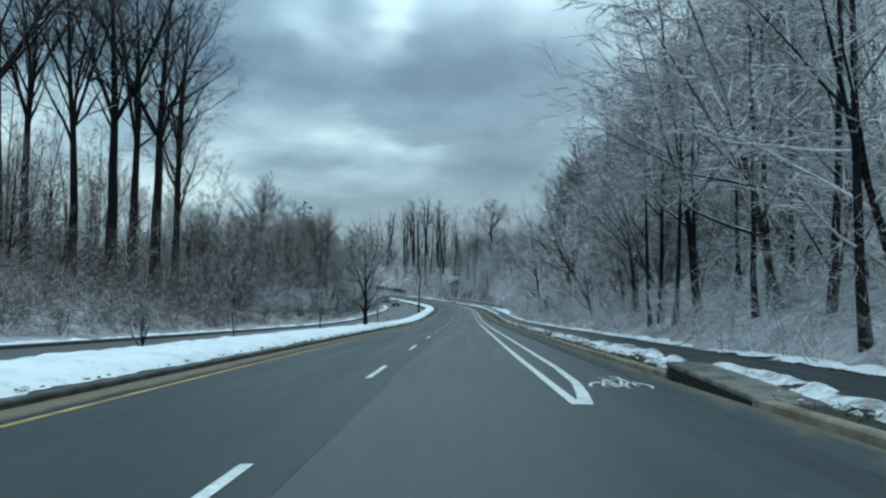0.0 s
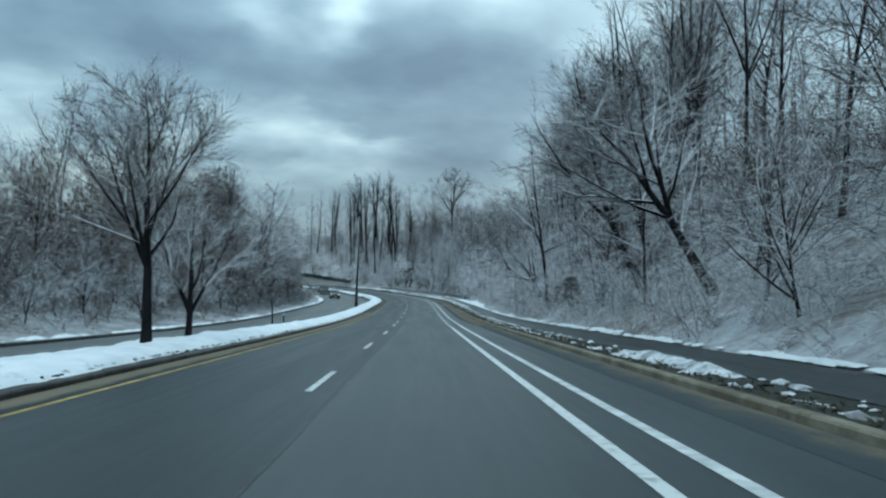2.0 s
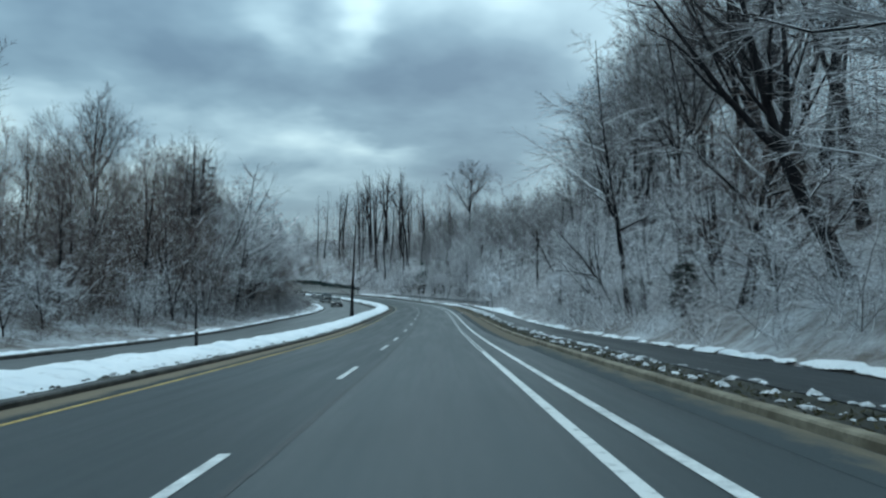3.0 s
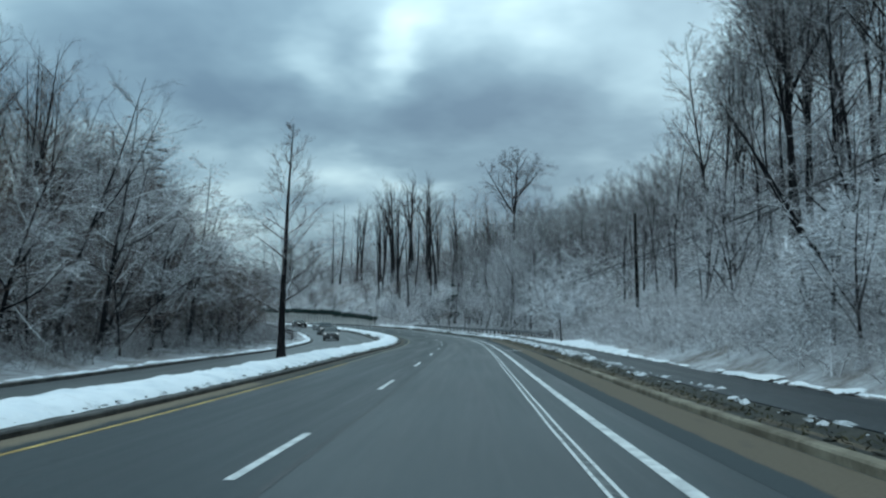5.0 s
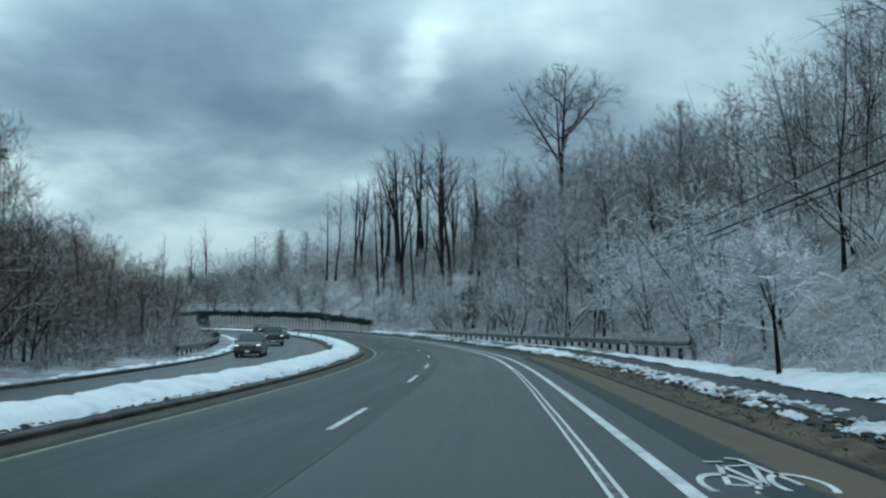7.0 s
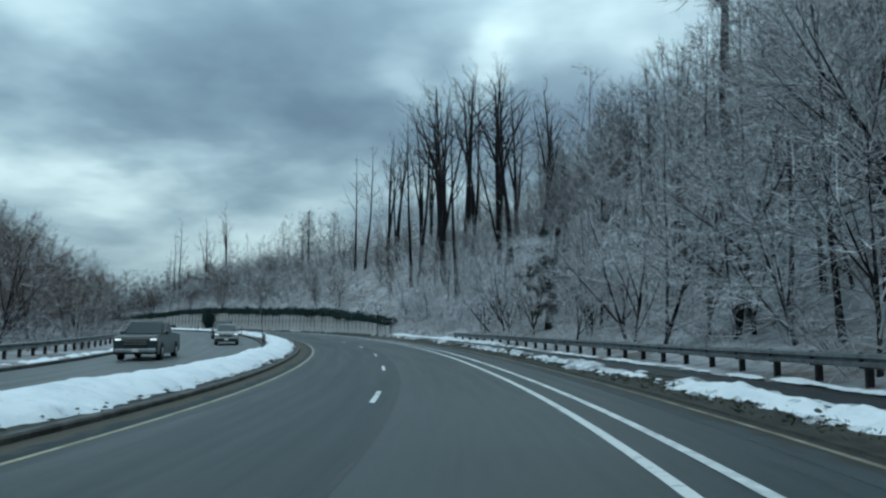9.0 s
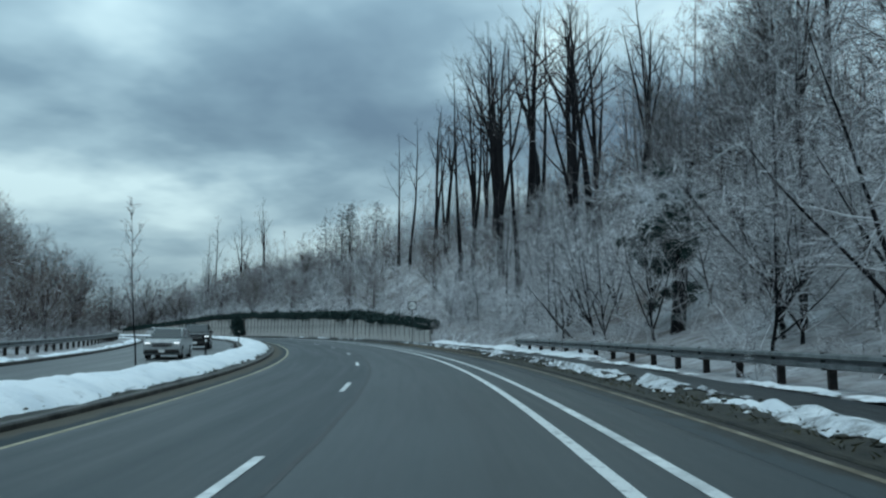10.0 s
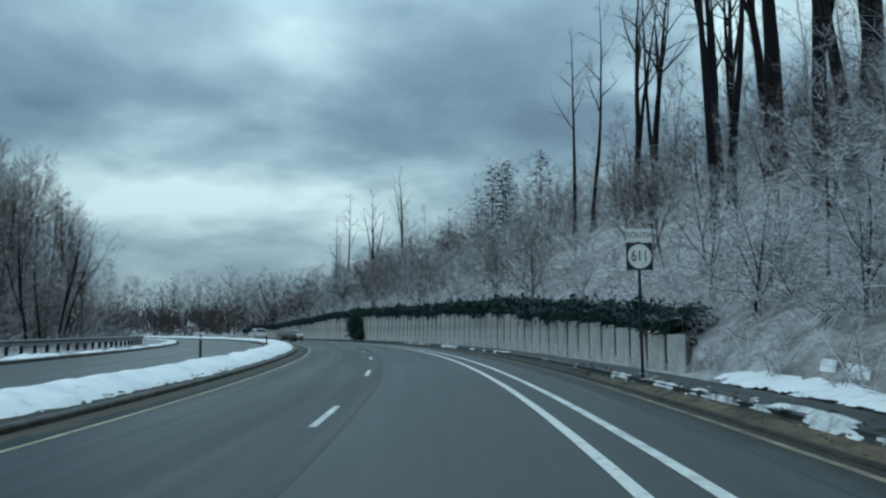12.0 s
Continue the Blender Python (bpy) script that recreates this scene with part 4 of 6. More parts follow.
def special_trees():
    A = tree_thing("median_tree", "small dark bare tree with ascending limbs on the snowy median", grow(11, 7.4, 0.17, 0.27, 14, 0.44, (0.5, 0.9), 13, 24, forks=2, fork_at=0.36, twig_r=0.011, lift=0.1), "twig")
    plant(A, 62.3, -5.9)
    B = tree_thing("median_tree", "small low-forking bare tree on the snowy median", grow(12, 5.6, 0.15, 0.25, 11, 0.45, (0.45, 0.85), 12, 22, forks=2, fork_at=0.2, twig_r=0.010, lift=0.08), "twig_snowy")
    plant(B, 70.1, -7.0)
    C = tree_thing("median_tree", "pyramidal bare tree with thin rising branches on the median", grow(13, 10.6, 0.19, 0.22, 30, 0.32, pyramid=True, sub=9, twigs=18, droop=0.03, wander=0.012, twig_r=0.008, lift=0.04), "twig_far")
    plant(C, 137.0, -6.1)
    D = tree_thing("sapling", "bare young tree on the snowy median", grow(14, 1.9, 0.05, 0.2, 8, 0.42, (0.3, 0.6), 5, 8, twig_r=0.008, forks=4, fork_at=0.12, fork_spread=(0.4, 0.65)), "twig")
    plant(D, 24.9, -8.2)
    Y = tree_thing("young_tree", "slender young tree with a faint bare crown on the median", grow(23, 3.9, 0.06, 0.36, 14, 0.30, (0.4, 0.9), 6, 12, lean=(0.05, 0), twig_r=0.006, lift=0.08), "twig", "young median trees")
    plant(Y, 96.0, -8.7, 1.1, 40)
    plant(Y, 54.1, -8.0, 0.95, 0)
    W = tree_thing("weed_tuft", "small dark dry weed standing in the median snow", grow(24, 0.6, 0.012, 0.1, 9, 0.5, (0.5, 1.1), 5, 8, forks=3, fork_at=0.12, fork_spread=(0.3, 0.7), twig_r=0.008), "twig_dark")
    plant(W, 258.3, -6.25, 1.0)
    E = tree_thing("sapling", "thin upright young tree on the snowy median", grow(15, 4.3, 0.024, 0.4, 14, 0.18, (0.4, 0.8), 5, 8, twig_r=0.005), "twig_far")
    plant(E, 33.8, -7.9)
    plant(E, 233.5, -6.0, 1.15, 70)
    F = tree_thing("leaning_tree", "dark tree leaning over the footpath with snowy twigs", grow(16, 9.5, 0.23, 0.26, 12, 0.52, (0.6, 1.2), 11, 20, lean=(-0.62, 0.0), forks=2, fork_at=0.28, fork_spread=(0.3, 0.7), flat=0.5, twig_r=0.009, wander=0.09, lift=0.03), "twig_snowy")
    plant(F, 70.4, 13.2, 1.05, -8)
    plant(F, 106.0, 12.4, 0.62, 14)
    G = tree_thing("leaning_tree", "large forked tree arching over the footpath", grow(17, 14.0, 0.19, 0.22, 20, 0.38, (0.4, 1.1), 12, 20, lean=(-0.5, 0.05), forks=3, fork_at=0.2, fork_spread=(0.25, 0.6), flat=0.6, twig_r=0.013), "twig_snowy")
    plant(G, 47.0, 13.6, 0.68)
    plant(G, 208.0, 15.5, 0.8, -20)
    N = tree_thing("leaning_tree", "heavy dark twin-forked tree leaning over the bank", grow(25, 13.5, 0.27, 0.36, 10, 0.28, (0.4, 1.0), 7, 9, lean=(-0.5, 0.0), forks=2, fork_at=0.3, fork_spread=(0.35, 0.55), twig_r=0.008, wander=0.05, lift=0.06), "twig_dark")
    plant(N, 84.0, 14.3, 1.0, 0)
    S = tree_thing("snag", "bare twin-stemmed leaning tree above the brush", grow(22, 7.5, 0.12, 0.5, 5, 0.2, (0.4, 0.9), 5, 8, lean=(-0.55, 0.0), forks=1, fork_at=0.3, fork_spread=(0.25, 0.3), twig_r=0.010), "twig")
    plant(S, 124.0, 13.2, 1.0, 0)
    H = tree_thing("crown_tree", "tall lone tree with a round bare crown above the wood", grow(18, 25.5, 0.46, 0.58, 14, 0.18, (0.6, 1.25), 10, 20, forks=5, fork_at=0.54, fork_spread=(0.4, 0.95), twig_r=0.014, lift=0.03), "twig_dark")
    plant(H, 229.0, 19.5)
    J = tree_thing("crown_tree", "big spreading bare tree rising above the wood", grow(19, 23.0, 0.35, 0.45, 18, 0.26, (0.45, 0.9), 9, 14, forks=4, fork_at=0.42, twig_r=0.020, lift=0.09), "twig_dark")
    plant(J, 152.3, -37.3)
    plant(J, 149.5, 21.5, 0.85, 130)
    K = tree_thing("trunk_tree", "dark upright tree beside the footpath", grow(21, 17, 0.135, 0.30, 16, 0.26, (0.6, 1.2), 9, 20, lean=(-0.06, 0), flat=0.6, twig_r=0.016), "twig_snowy", "dark roadside trees")
    for k, (s, o, z) in enumerate([(18.3, 11.0, 1.0), (31.1, 13.7, 1.1), (31.6, 14.6, 1.0), (35.3, 11.1, 0.85), (38.2, 11.2, 0.95), (39.4, 11.0, 0.8), (36.4, 12.4, 0.9), (50.1, 16.2, 1.0), (24.0, 12.8, 1.1), (28.0, 12.0, 0.9), (149.7, 20.4, 0.95), (146, 22.5, 1.1), (152, 23.5, 1.1), (234.0, 13.6, 0.70), (228.6, 14.2, 0.75), (210.6, 13.1, 0.82), (219, 14.5, 0.80), (214, 13.4, 0.72), (223, 12.8, 0.66), (206, 15, 0.85), (217, 16.5, 0.88), (226, 16.2, 0.82), (231, 17, 0.85), (238, 15.5, 0.78), (203, 14, 0.72), (253.2, 11.4, 0.45), (264.7, 11.9, 0.45), (274.0, 12.2, 0.42), (259, 13.0, 0.5)]):
        plant(K, s, o, z, 77 * k)
    T = [tree_thing("tulip_tree", "very tall straight dark tree with a high bare crown", grow(20 + k, h, r, 0.40, 18, 0.25, (0.4, 0.95), 9, 15, forks=f + 1, fork_at=0.42, twig_r=0.022, lift=0.07), "twig_dark", "tall straight trees")
         for k, (h, r, f) in enumerate([(34, 0.60, 1), (31, 0.50, 0), (29, 0.44, 2)])]
    for k, (s, o, z) in enumerate([(70, -29.8, 1.0), (71, -28.2, 1.0), (66, -31.5, 1.0), (73, -27.0, 0.98), (75, -26.0, 0.9), (64, -34, 1.0), (58, -33, 0.95), (52, -38, 1.0), (79, -27.6, 0.64)]):
        plant(T[k % 3], s, o, z, 67 * k)
    V = [tree_thing("forked_tree", "tall dark forked tree leaning over the bank", grow(60 + k, 20, r, 0.4, 12, 0.26, (0.4, 1.0), 7, 9, lean=(ln, 0.03), forks=f, fork_at=at, fork_spread=(0.15, 0.4), twig_r=0.010, lift=0.05, wander=0.05), "twig_dark", "tall dark trees on the bank")
         for k, (r, f, at, ln) in enumerate([(0.30, 2, 0.34, -0.3), (0.24, 3, 0.25, -0.08), (0.20, 1, 0.45, -0.12)])]
    for k, (s, o, z) in enumerate([(88.5, 16.2, 0.95), (92.0, 19.0, 1.0), (95.0, 16.4, 0.85), (98.5, 19.2, 0.95), (100.5, 22.0, 1.1), (105.0, 22.0, 1.0), (108.5, 25.0, 1.15)]):
        plant(V[k % 3], s, o, z, 25 * k - 60)
    for k, (s, o, z) in enumerate([(142.5, -22.3, 0.90), (146.0, -24.5, 0.93), (151.0, -26.5, 0.95), (148.0, -22.0, 0.88), (156.0, -28.0, 0.98), (159.5, -25.0, 0.85), (163.0, -27.0, 0.88)]):
        plant(V[1 + k % 2], s, o, z, 50 * k)
    for k, (s, o, z) in enumerate([(307.0, -20.6, 0.44), (313.0, -21.4, 0.46), (319.5, -21.8, 0.50), (324.0, -22.6, 0.54), (331.0, -22.4, 0.52), (316.0, -24.5, 0.6)]):
        plant(V[1 + k % 2], s, o, z, 70 * k)
    for k, (s, o) in enumerate([(243, 20), (248, 20.5), (253, 21), (250, 24), (245, 23.5), (238, 21), (256, 24), (260.5, 25)]):
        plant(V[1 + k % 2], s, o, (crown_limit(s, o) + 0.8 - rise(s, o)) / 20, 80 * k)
    L = tree_thing("fallen_trunk", "short broken snow-topped trunk leaning over the bank", grow(26, 3.6, 0.10, 0.5, 5, 0.22, (0.5, 1.1), 4, 6, lean=(-1.0, 0.05), twig_r=0.008, wander=0.03), "twig_snowy")
    plant(L, 250.5, 11.5, 1.0, 0)
    R = [tree_thing("tulip_tree", "tall dark tree with a spreading vase of bare limbs", grow(40 + k, 21.0, r, 0.5, n, reach, (0.45, 1.0), 6, 10, forks=f, fork_at=at, fork_spread=(0.14, 0.32), twig_r=0.011, lift=0.04, wander=0.035), "twig_dark", "tall trees above the wall")
         for k, (r, n, reach, f, at) in enumerate([(0.54, 11, 0.30, 1, 0.5), (0.42, 9, 0.27, 2, 0.40), (0.24, 8, 0.17, 0, 0.4), (0.34, 8, 0.20, 2, 0.26)])]
    for k, (s, o, q, z) in enumerate([(328.5, 24, 2, 0.88), (324.5, 24, 2, 0.95), (315.5, 24, 3, 0.97), (314.0, 24.8, 2, 0.92), (303.5, 24, 3, 1.0), (301.5, 26.5, 1, 0.97), (297, 24, 0, 1.1), (289, 24, 0, 1.1), (279.5, 24, 1, 1.03), (275.5, 24.5, 3, 0.86), (293, 27.5, 1, 1.0), (284, 26.5, 1, 1.02), (308, 28, 3, 0.92), (286, 19.5, 3, 1.08), (281, 17.5, 2, 1.1), (270, 21, 1, 0.84), (266, 18, 3, 0.84), (295, 20, 2, 1.05), (260, 20, 1, 0.70), (272, 15.5, 2, 0.95), (264, 23, 3, 0.8), (291, 17, 2, 1.0), (276, 19, 2, 1.0), (319, 27.5, 1, 0.92), (412, 26, 2, 1.12), (392, 22, 3, 0.88), (396, 30, 3, 0.97), (404, 20, 2, 0.85), (419, 27, 2, 0.8)]):
        plant(R[q], s, o, z * (1.15 if k < 2 else 1.09 if s < 340 else 1.0), 67 * k)


special_trees()


def conifer(height, seed):
    """A pine: whorls of drooping boughs set with needle sprays."""
    rng = np.random.default_rng(seed)
    trunk = [(bent(rng, (0, 0, -0.3), (0, 0, 1), height + 0.3, 8, 0.01), 0.24 * (1 - 0.93 * np.linspace(0, 1, 9)), 7)]
    crown, spikes = [], []
    for k in range(46):
        w = 0.16 + 0.82 * k / 46
        ln = height * 0.24 * (1.05 - w) ** 0.75 * rng.uniform(0.7, 1.2)
        az = k * 2.4 + rng.uniform(-0.5, 0.5)
        br = bent(rng, (0, 0, height * w), (math.cos(az), math.sin(az), 0.18), ln, 4, 0.06, -0.05)
        crown.append((br, 0.04 * np.array([1, 0.8, 0.6, 0.4, 0.2]), 3))
        for _ in range(34):
            q, d, i = along(br, rng.uniform(0.15, 1.0))
            tip = q + side_way(rng, d, rng.uniform(0.5, 1.1)) * rng.uniform(0.35, 0.8) * np.array([1, 1, 0.45])
            spikes.append((q, tip, 0.075))
    return trunk, crown, spikes


def conifers():
    P = tree_thing("pine", "dark green pine with snow on its boughs", conifer(20, 71), "needle", "pines")
    for s, o, z, tn in ((212, -35.6, 1.34, 0), (199, -38, 1.0, 80), (356, 28, 0.60, 30), (352, 24.5, 0.62, 140), (363, 32, 0.62, 250), (369, 36, 0.60, 10), (386, 40, 0.62, 70), (347, 29, 0.55, 200)):
        plant(P, s, o, z, tn)
    Q = tree_thing("young_pine", "small dark evergreen at the edge of the wood", conifer(2.6, 72), "needle", "small evergreens")
    for s, o, z, tn in ((90.2, 11.2, 0.72, 0), (101.0, 12.2, 0.7, 120)):
        plant(Q, s, o, z, tn)


conifers()


def scatter(seed, s0, s1, o0, o1, gap, wild=0.45):
    rng = np.random.default_rng(seed)
    out = []
    for s in np.arange(s0, s1, gap):
        for o in np.arange(o0, o1, gap):
            a, b = s + rng.normal(0, wild * gap), o + rng.normal(0, wild * gap)
            if min(o0, o1) - 0.5 <= b <= max(o0, o1):
                out.append((a, b, rng.uniform(), rng.uniform()))
    return out


def woodland():
    # the bank beside the footpath: frosted trees in front, the tall wood behind and above
    for s, o, u, w in scatter(5, 14, 276, 15.5, 30, 7.0):
        if (112 < s < 172 and o < 17.5) or (80 < s < 108 and u < 0.4):
            continue
        plant_under(forest, s, o, u, w)
    for s, o, u, w in scatter(10, 16, 276, 11.2, 15.5, 5.4):
        if 120 < s < 172 or (52 < s < 86 and u < 0.7):
            continue
        low = 165 < s < 204
        plant_under(snowy, s, max(o, 12.6 if s < 46 else 11.2), u, w, (0.3, 0.45) if low else (0.6, 0.95))
    for s, o, u, w in scatter(15, 16, 276, 11.2, 20, 5.5):
        if (120 < s < 168 and o < 14) or (s < 46 and o < 13.5) or (158 < s < 172 and o < 18) or (70 < s < 86 and o < 13.5):
            continue
        plant_under(brown_understorey if 46 < s < 90 and w < 0.65 else understorey, s, o, u, w, (0.3, 0.5) if 165 < s < 204 and o < 16.5 else (0.35, 0.8), 1.2)
    for k, (s, o) in enumerate([(239.5, 15.2), (247.0, 11.8), (246.8, 13.6), (243.5, 15.4), (236.0, 14.8), (249.5, 12.2), (233, 12.4), (230.5, 13.6), (252, 14.5), (255.5, 13.2), (227, 12.4)]):
        plant(understorey[k % 4], s, o, 0.95 + 0.12 * (k % 3), 71 * k)
    for s, o, u, w in scatter(20, 120, 166, 18.5, 31, 5.4):
        plant_under(forest, s, o, u, w, (0.8, 1.05), 1.5)
    for s, o, u, w in scatter(21, 200, 264, 15.5, 28, 5.6):
        plant_under(forest, s, o, u, w, (0.85, 1.05), 1.2)
    for k, (s, o, z) in enumerate([(176, 13.4, 0.8), (181, 12.6, 0.9), (186, 13.8, 1.0), (191, 12.4, 1.0), (196, 13.8, 1.1), (201, 12.6, 1.1), (206, 14.6, 1.2), (212, 12.6, 1.1), (218, 13.4, 1.1), (225, 12.0, 1.0), (188, 16.5, 1.2), (198, 17.2, 1.3), (208, 17.5, 1.3), (132.5, 13.6, 0.7), (121.5, 11.6, 0.75), (126.5, 12.6, 0.7), (116, 12.2, 0.8), (90.5, 11.4, 0.6), (97, 11.6, 0.7), (103, 12.0, 0.8), (251, 11.0, 0.7), (257, 10.6, 0.6), (263, 11.0, 0.7), (269.5, 10.4, 0.6), (274.5, 10.4, 0.7), (83, 11.6, 0.8)]):
        plant(laden[k % 3], s, o, z * (1.22 if k < 13 else 1.0), 97 * k)
    for s, o, u, w in scatter(22, 50, 120, 15.5, 30, 6.4):
        if 80 < s < 108 and u < 0.6:
            continue
        plant_under(forest, s, o, u, w, (0.85, 1.03), 1.5)
    # above the retaining wall
    for s, o, u, w in scatter(6, 276, 455, 11.5, 30, 7.4):
        plant_under(snowy if u < 0.4 else forest, s, o, u, w, (0.7, 1.0))
    for s, o, u, w in scatter(16, 274, 440, 10.6, 28, 5.7):
        plant_under(understorey if u < 0.5 else brown_understorey, s, o, u, w, (0.5, 0.95), 1.25)
    # beyond the far lanes
    for s, o, u, w in scatter(7, 34, 232, -40, -20.5, 6.4):
        if s < 66 and o > -29:
            continue
        plant_under(snowy if 136 < s < 166 and o > -23 else brown_forest, s, o, u, w, (0.72, 1.0))
    for s, o, u, w in scatter(17, 30, 236, -30, -18.6, 5.8):
        if s < 66 and (u > 0.35 or o < -22):
            continue
        plant_under(brown_understorey, s, o, u, w, (0.35, 0.85), 1.2)
    for s, o, u, w in scatter(18, 40, 140, -40, -31, 7.0):
        plant_under(brown_understorey, s, o, u, w, (0.5, 0.9), 1.4)
    for s, o, u, w in scatter(19, 126, 206, -31, -19.5, 5.0):
        plant_under(brown_understorey, s, o, u, w, (0.6, 1.0), 1.7)
    for k, (s, o, z) in enumerate([(150.0, -20.4, 1.25), (157.5, -20.2, 1.15), (162.0, -20.8, 1.3), (165.5, -21.8, 1.25), (169.0, -21.4, 1.2), (172.5, -22.6, 1.15), (168.0, -24.0, 1.35)]):
        plant(snowy[(2, 0)[k % 2]], s, o, z, 83 * k + 170)
    for k, s in enumerate(range(82, 132, 4)):
        plant(laden[k % 3] if k % 2 else understorey[k % 4], s + 1.3 * (k % 3), -18.9 - 0.7 * (k % 4), 0.62 + 0.08 * (k % 3), 53 * k)
    for s, o, u, w in scatter(24, 236, 335, -30, -19.5, 5.6):
        plant_under(brown_understorey, s, o, u, w, (0.6, 1.0), 1.5)
    for s, o, u, w in scatter(9, 236, 400, -44, -24, 7.4):
        plant_under(brown_forest if u < 0.7 else brown_understorey, s, o, u, w, (0.7, 1.0))


woodland()


def joined(name, shapes, spots, mat, label, category, seed):
    """Many small plants as one object; spots: (place, size, turn)."""
    rng = np.random.default_rng(seed)
    V, F, T, base = [], [], [], 0
    for p, size, turn in spots:
        v, f, t = shapes[rng.integers(len(shapes))]
        c, s = math.cos(turn), math.sin(turn)
        r = np.array([[c, s, 0], [-s, c, 0], [0, 0, 1]])
        V.append(v @ r * size + np.array(p))
        F.append(f + base)
        T.append(t + base)
        base += len(v)
    return tagged(mesh_object(name, np.concatenate(V), [np.concatenate(F), np.concatenate(T)], mat), label, category, kind="stuff")


def shrub(seed, height, stems, arch, twigs=27, r=0.0095, flat=0.6):
    rng = np.random.default_rng(seed)
    out, spikes = [], []
    for _ in range(stems):
        a, sp = rng.uniform(0, 2 * np.pi), rng.uniform(0.1, 1.0)
        ln = height * rng.uniform(0.6, 1.2)
        line = bent(rng, (rng.normal(0, 0.3), rng.normal(0, 0.3), -0.1), (math.cos(a) * sp, math.sin(a) * sp, 1), ln, 3, 0.14, -arch * 1.6)
        out.append((line, r * np.array([1.4, 1.1, 0.8, 0.3]), 2))
        for _ in range(twigs):
            q, d, i = along(line, rng.uniform(0.2, 1.0))
            spikes.append((q, q + side_way(rng, d, rng.uniform(0.4, 1.2)) * ln * rng.uniform(0.12, 0.34) * np.array([1, 1, flat]), r * rng.uniform(0.5, 0.9)))
    return tubes(out, spikes)


def undergrowth():
    bushes = [shrub(200 + k, h, n, a) for k, (h, n, a) in enumerate([(1.5, 12, 0.10), (2.2, 12, 0.14), (3.0, 12, 0.12), (1.1, 12, 0.2), (3.6, 11, 0.08)])]

    def spots(seed, s0, s1, o0, o1, gap, lo, hi, nearest=12.4):
        return [(ground_at(s, max(o, nearest) if o > 0 else o), (lo + (hi - lo) * u) * (0.6 if 124 < s < 168 and 0 < o < 17.5 else 1.0), 6.28 * w) for s, o, u, w in scatter(seed, s0, s1, o0, o1, gap) if not (s > 275 and 0 < o < 9.6) and not (152 < s < 180 and 0 < o < 10.4)]
    joined("undergrowth", bushes, spots(31, 6, 178, 10.1, 14.5, 1.75, 0.45, 1.0, 10.0) + spots(49, 178, 228, 11.0, 15, 1.8, 0.5, 1.0, 11.0) + spots(50, 228, 276, 9.8, 14.5, 1.8, 0.5, 1.0, 9.8) + spots(34, 6, 110, 14.5, 26, 3.8, 1.1, 2.0) + spots(51, 110, 276, 14.5, 24, 3.5, 1.1, 2.0), M["twig_snowy"], "tangled snow-covered brush on the bank", "brush", 1)
    joined("undergrowth", bushes, spots(32, 274, 415, 10.0, 16, 2.0, 0.7, 1.3, 9.9) + spots(35, 276, 420, 16, 30, 3.9, 1.1, 2.0), M["twig_snowy"], "snow-covered brush on the slope above the wall", "brush", 2)
    thicket = [shrub(230 + k, h, 9, 0.06, 26, 0.017) for k, h in enumerate((4.5, 5.5, 6.5))]
    joined("thicket", thicket, spots(61, 30, 80, 17, 42, 3.6, 0.9, 1.7) + spots(68, 80, 105, 17, 42, 3.6, 0.6, 1.0) + spots(52, 105, 170, 24, 44, 3.6, 0.85, 1.35) + spots(60, 170, 276, 20, 46, 3.0, 0.9, 1.5) + spots(53, 270, 335, 24, 42, 3.6, 0.8, 1.25) + spots(69, 335, 432, 13, 40, 3.0, 0.75, 1.25), M["twig_far"], "dense grey young growth on the upper hillside", "brush", 6)
    joined("thicket", thicket, spots(55, 66, 130, -40, -21.5, 3.3, 0.55, 1.15) + spots(48, 20, 66, -40, -31, 3.3, 0.55, 1.0) + spots(64, 66, 128, -30, -20.0, 2.6, 0.5, 1.0) + spots(57, 126, 166, -38, -24.5, 2.9, 0.9, 1.5) + spots(62, 166, 205, -38, -25, 3.4, 0.5, 0.85) + spots(58, 205, 290, -46, -25, 3.6, 0.7, 1.3) + spots(66, 290, 400, -46, -23, 3.5, 0.9, 1.5), M["twig_brown"], "dense brown-grey young growth beyond the far lanes", "brush", 7)
    joined("undergrowth", bushes, spots(54, 256, 286, 8.9, 18, 1.0, 0.35, 0.8, 8.9) + spots(59, 105, 190, 10.2, 15.5, 1.2, 0.3, 0.65, 10.2) + spots(67, 122, 168, 10.7, 17.5, 1.05, 0.8, 1.5, 10.7) + spots(63, 6, 60, 10.3, 15, 1.5, 0.3, 0.7, 10.3) + spots(70, 60, 122, 10.1, 13.5, 1.25, 0.3, 0.75, 10.1), M["twig_snowy"], "tangled brush beside the end of the wall", "brush", 8)
    distant = [shrub(240 + k, h, 9, 0.06, 30, 0.05) for k, h in enumerate((4.5, 5.5, 6.5))]
    joined("thicket", distant, spots(72, 400, 540, -60, -17, 6.0, 0.6, 1.0), M["twig_plain"], "far brown growth beyond the curve", "brush", 14)
    joined("thicket", distant, spots(56, 404, 540, 12, 50, 5.0, 0.8, 1.4), M["twig_plain"], "far grey growth beyond the wall", "brush", 11)
    joined("undergrowth", bushes, spots(33, 72, 120, -22, -16.6, 1.6, 0.4, 0.85) + spots(46, 12, 72, -21, -16.6, 1.2, 0.5, 0.95) + spots(47, 14, 74, -31, -21, 1.5, 0.75, 1.3) + spots(45, 40, 84, -40, -30, 2.2, 1.2, 1.9), M["twig_brown"], "low brown brush beyond the far lanes", "brush", 4)
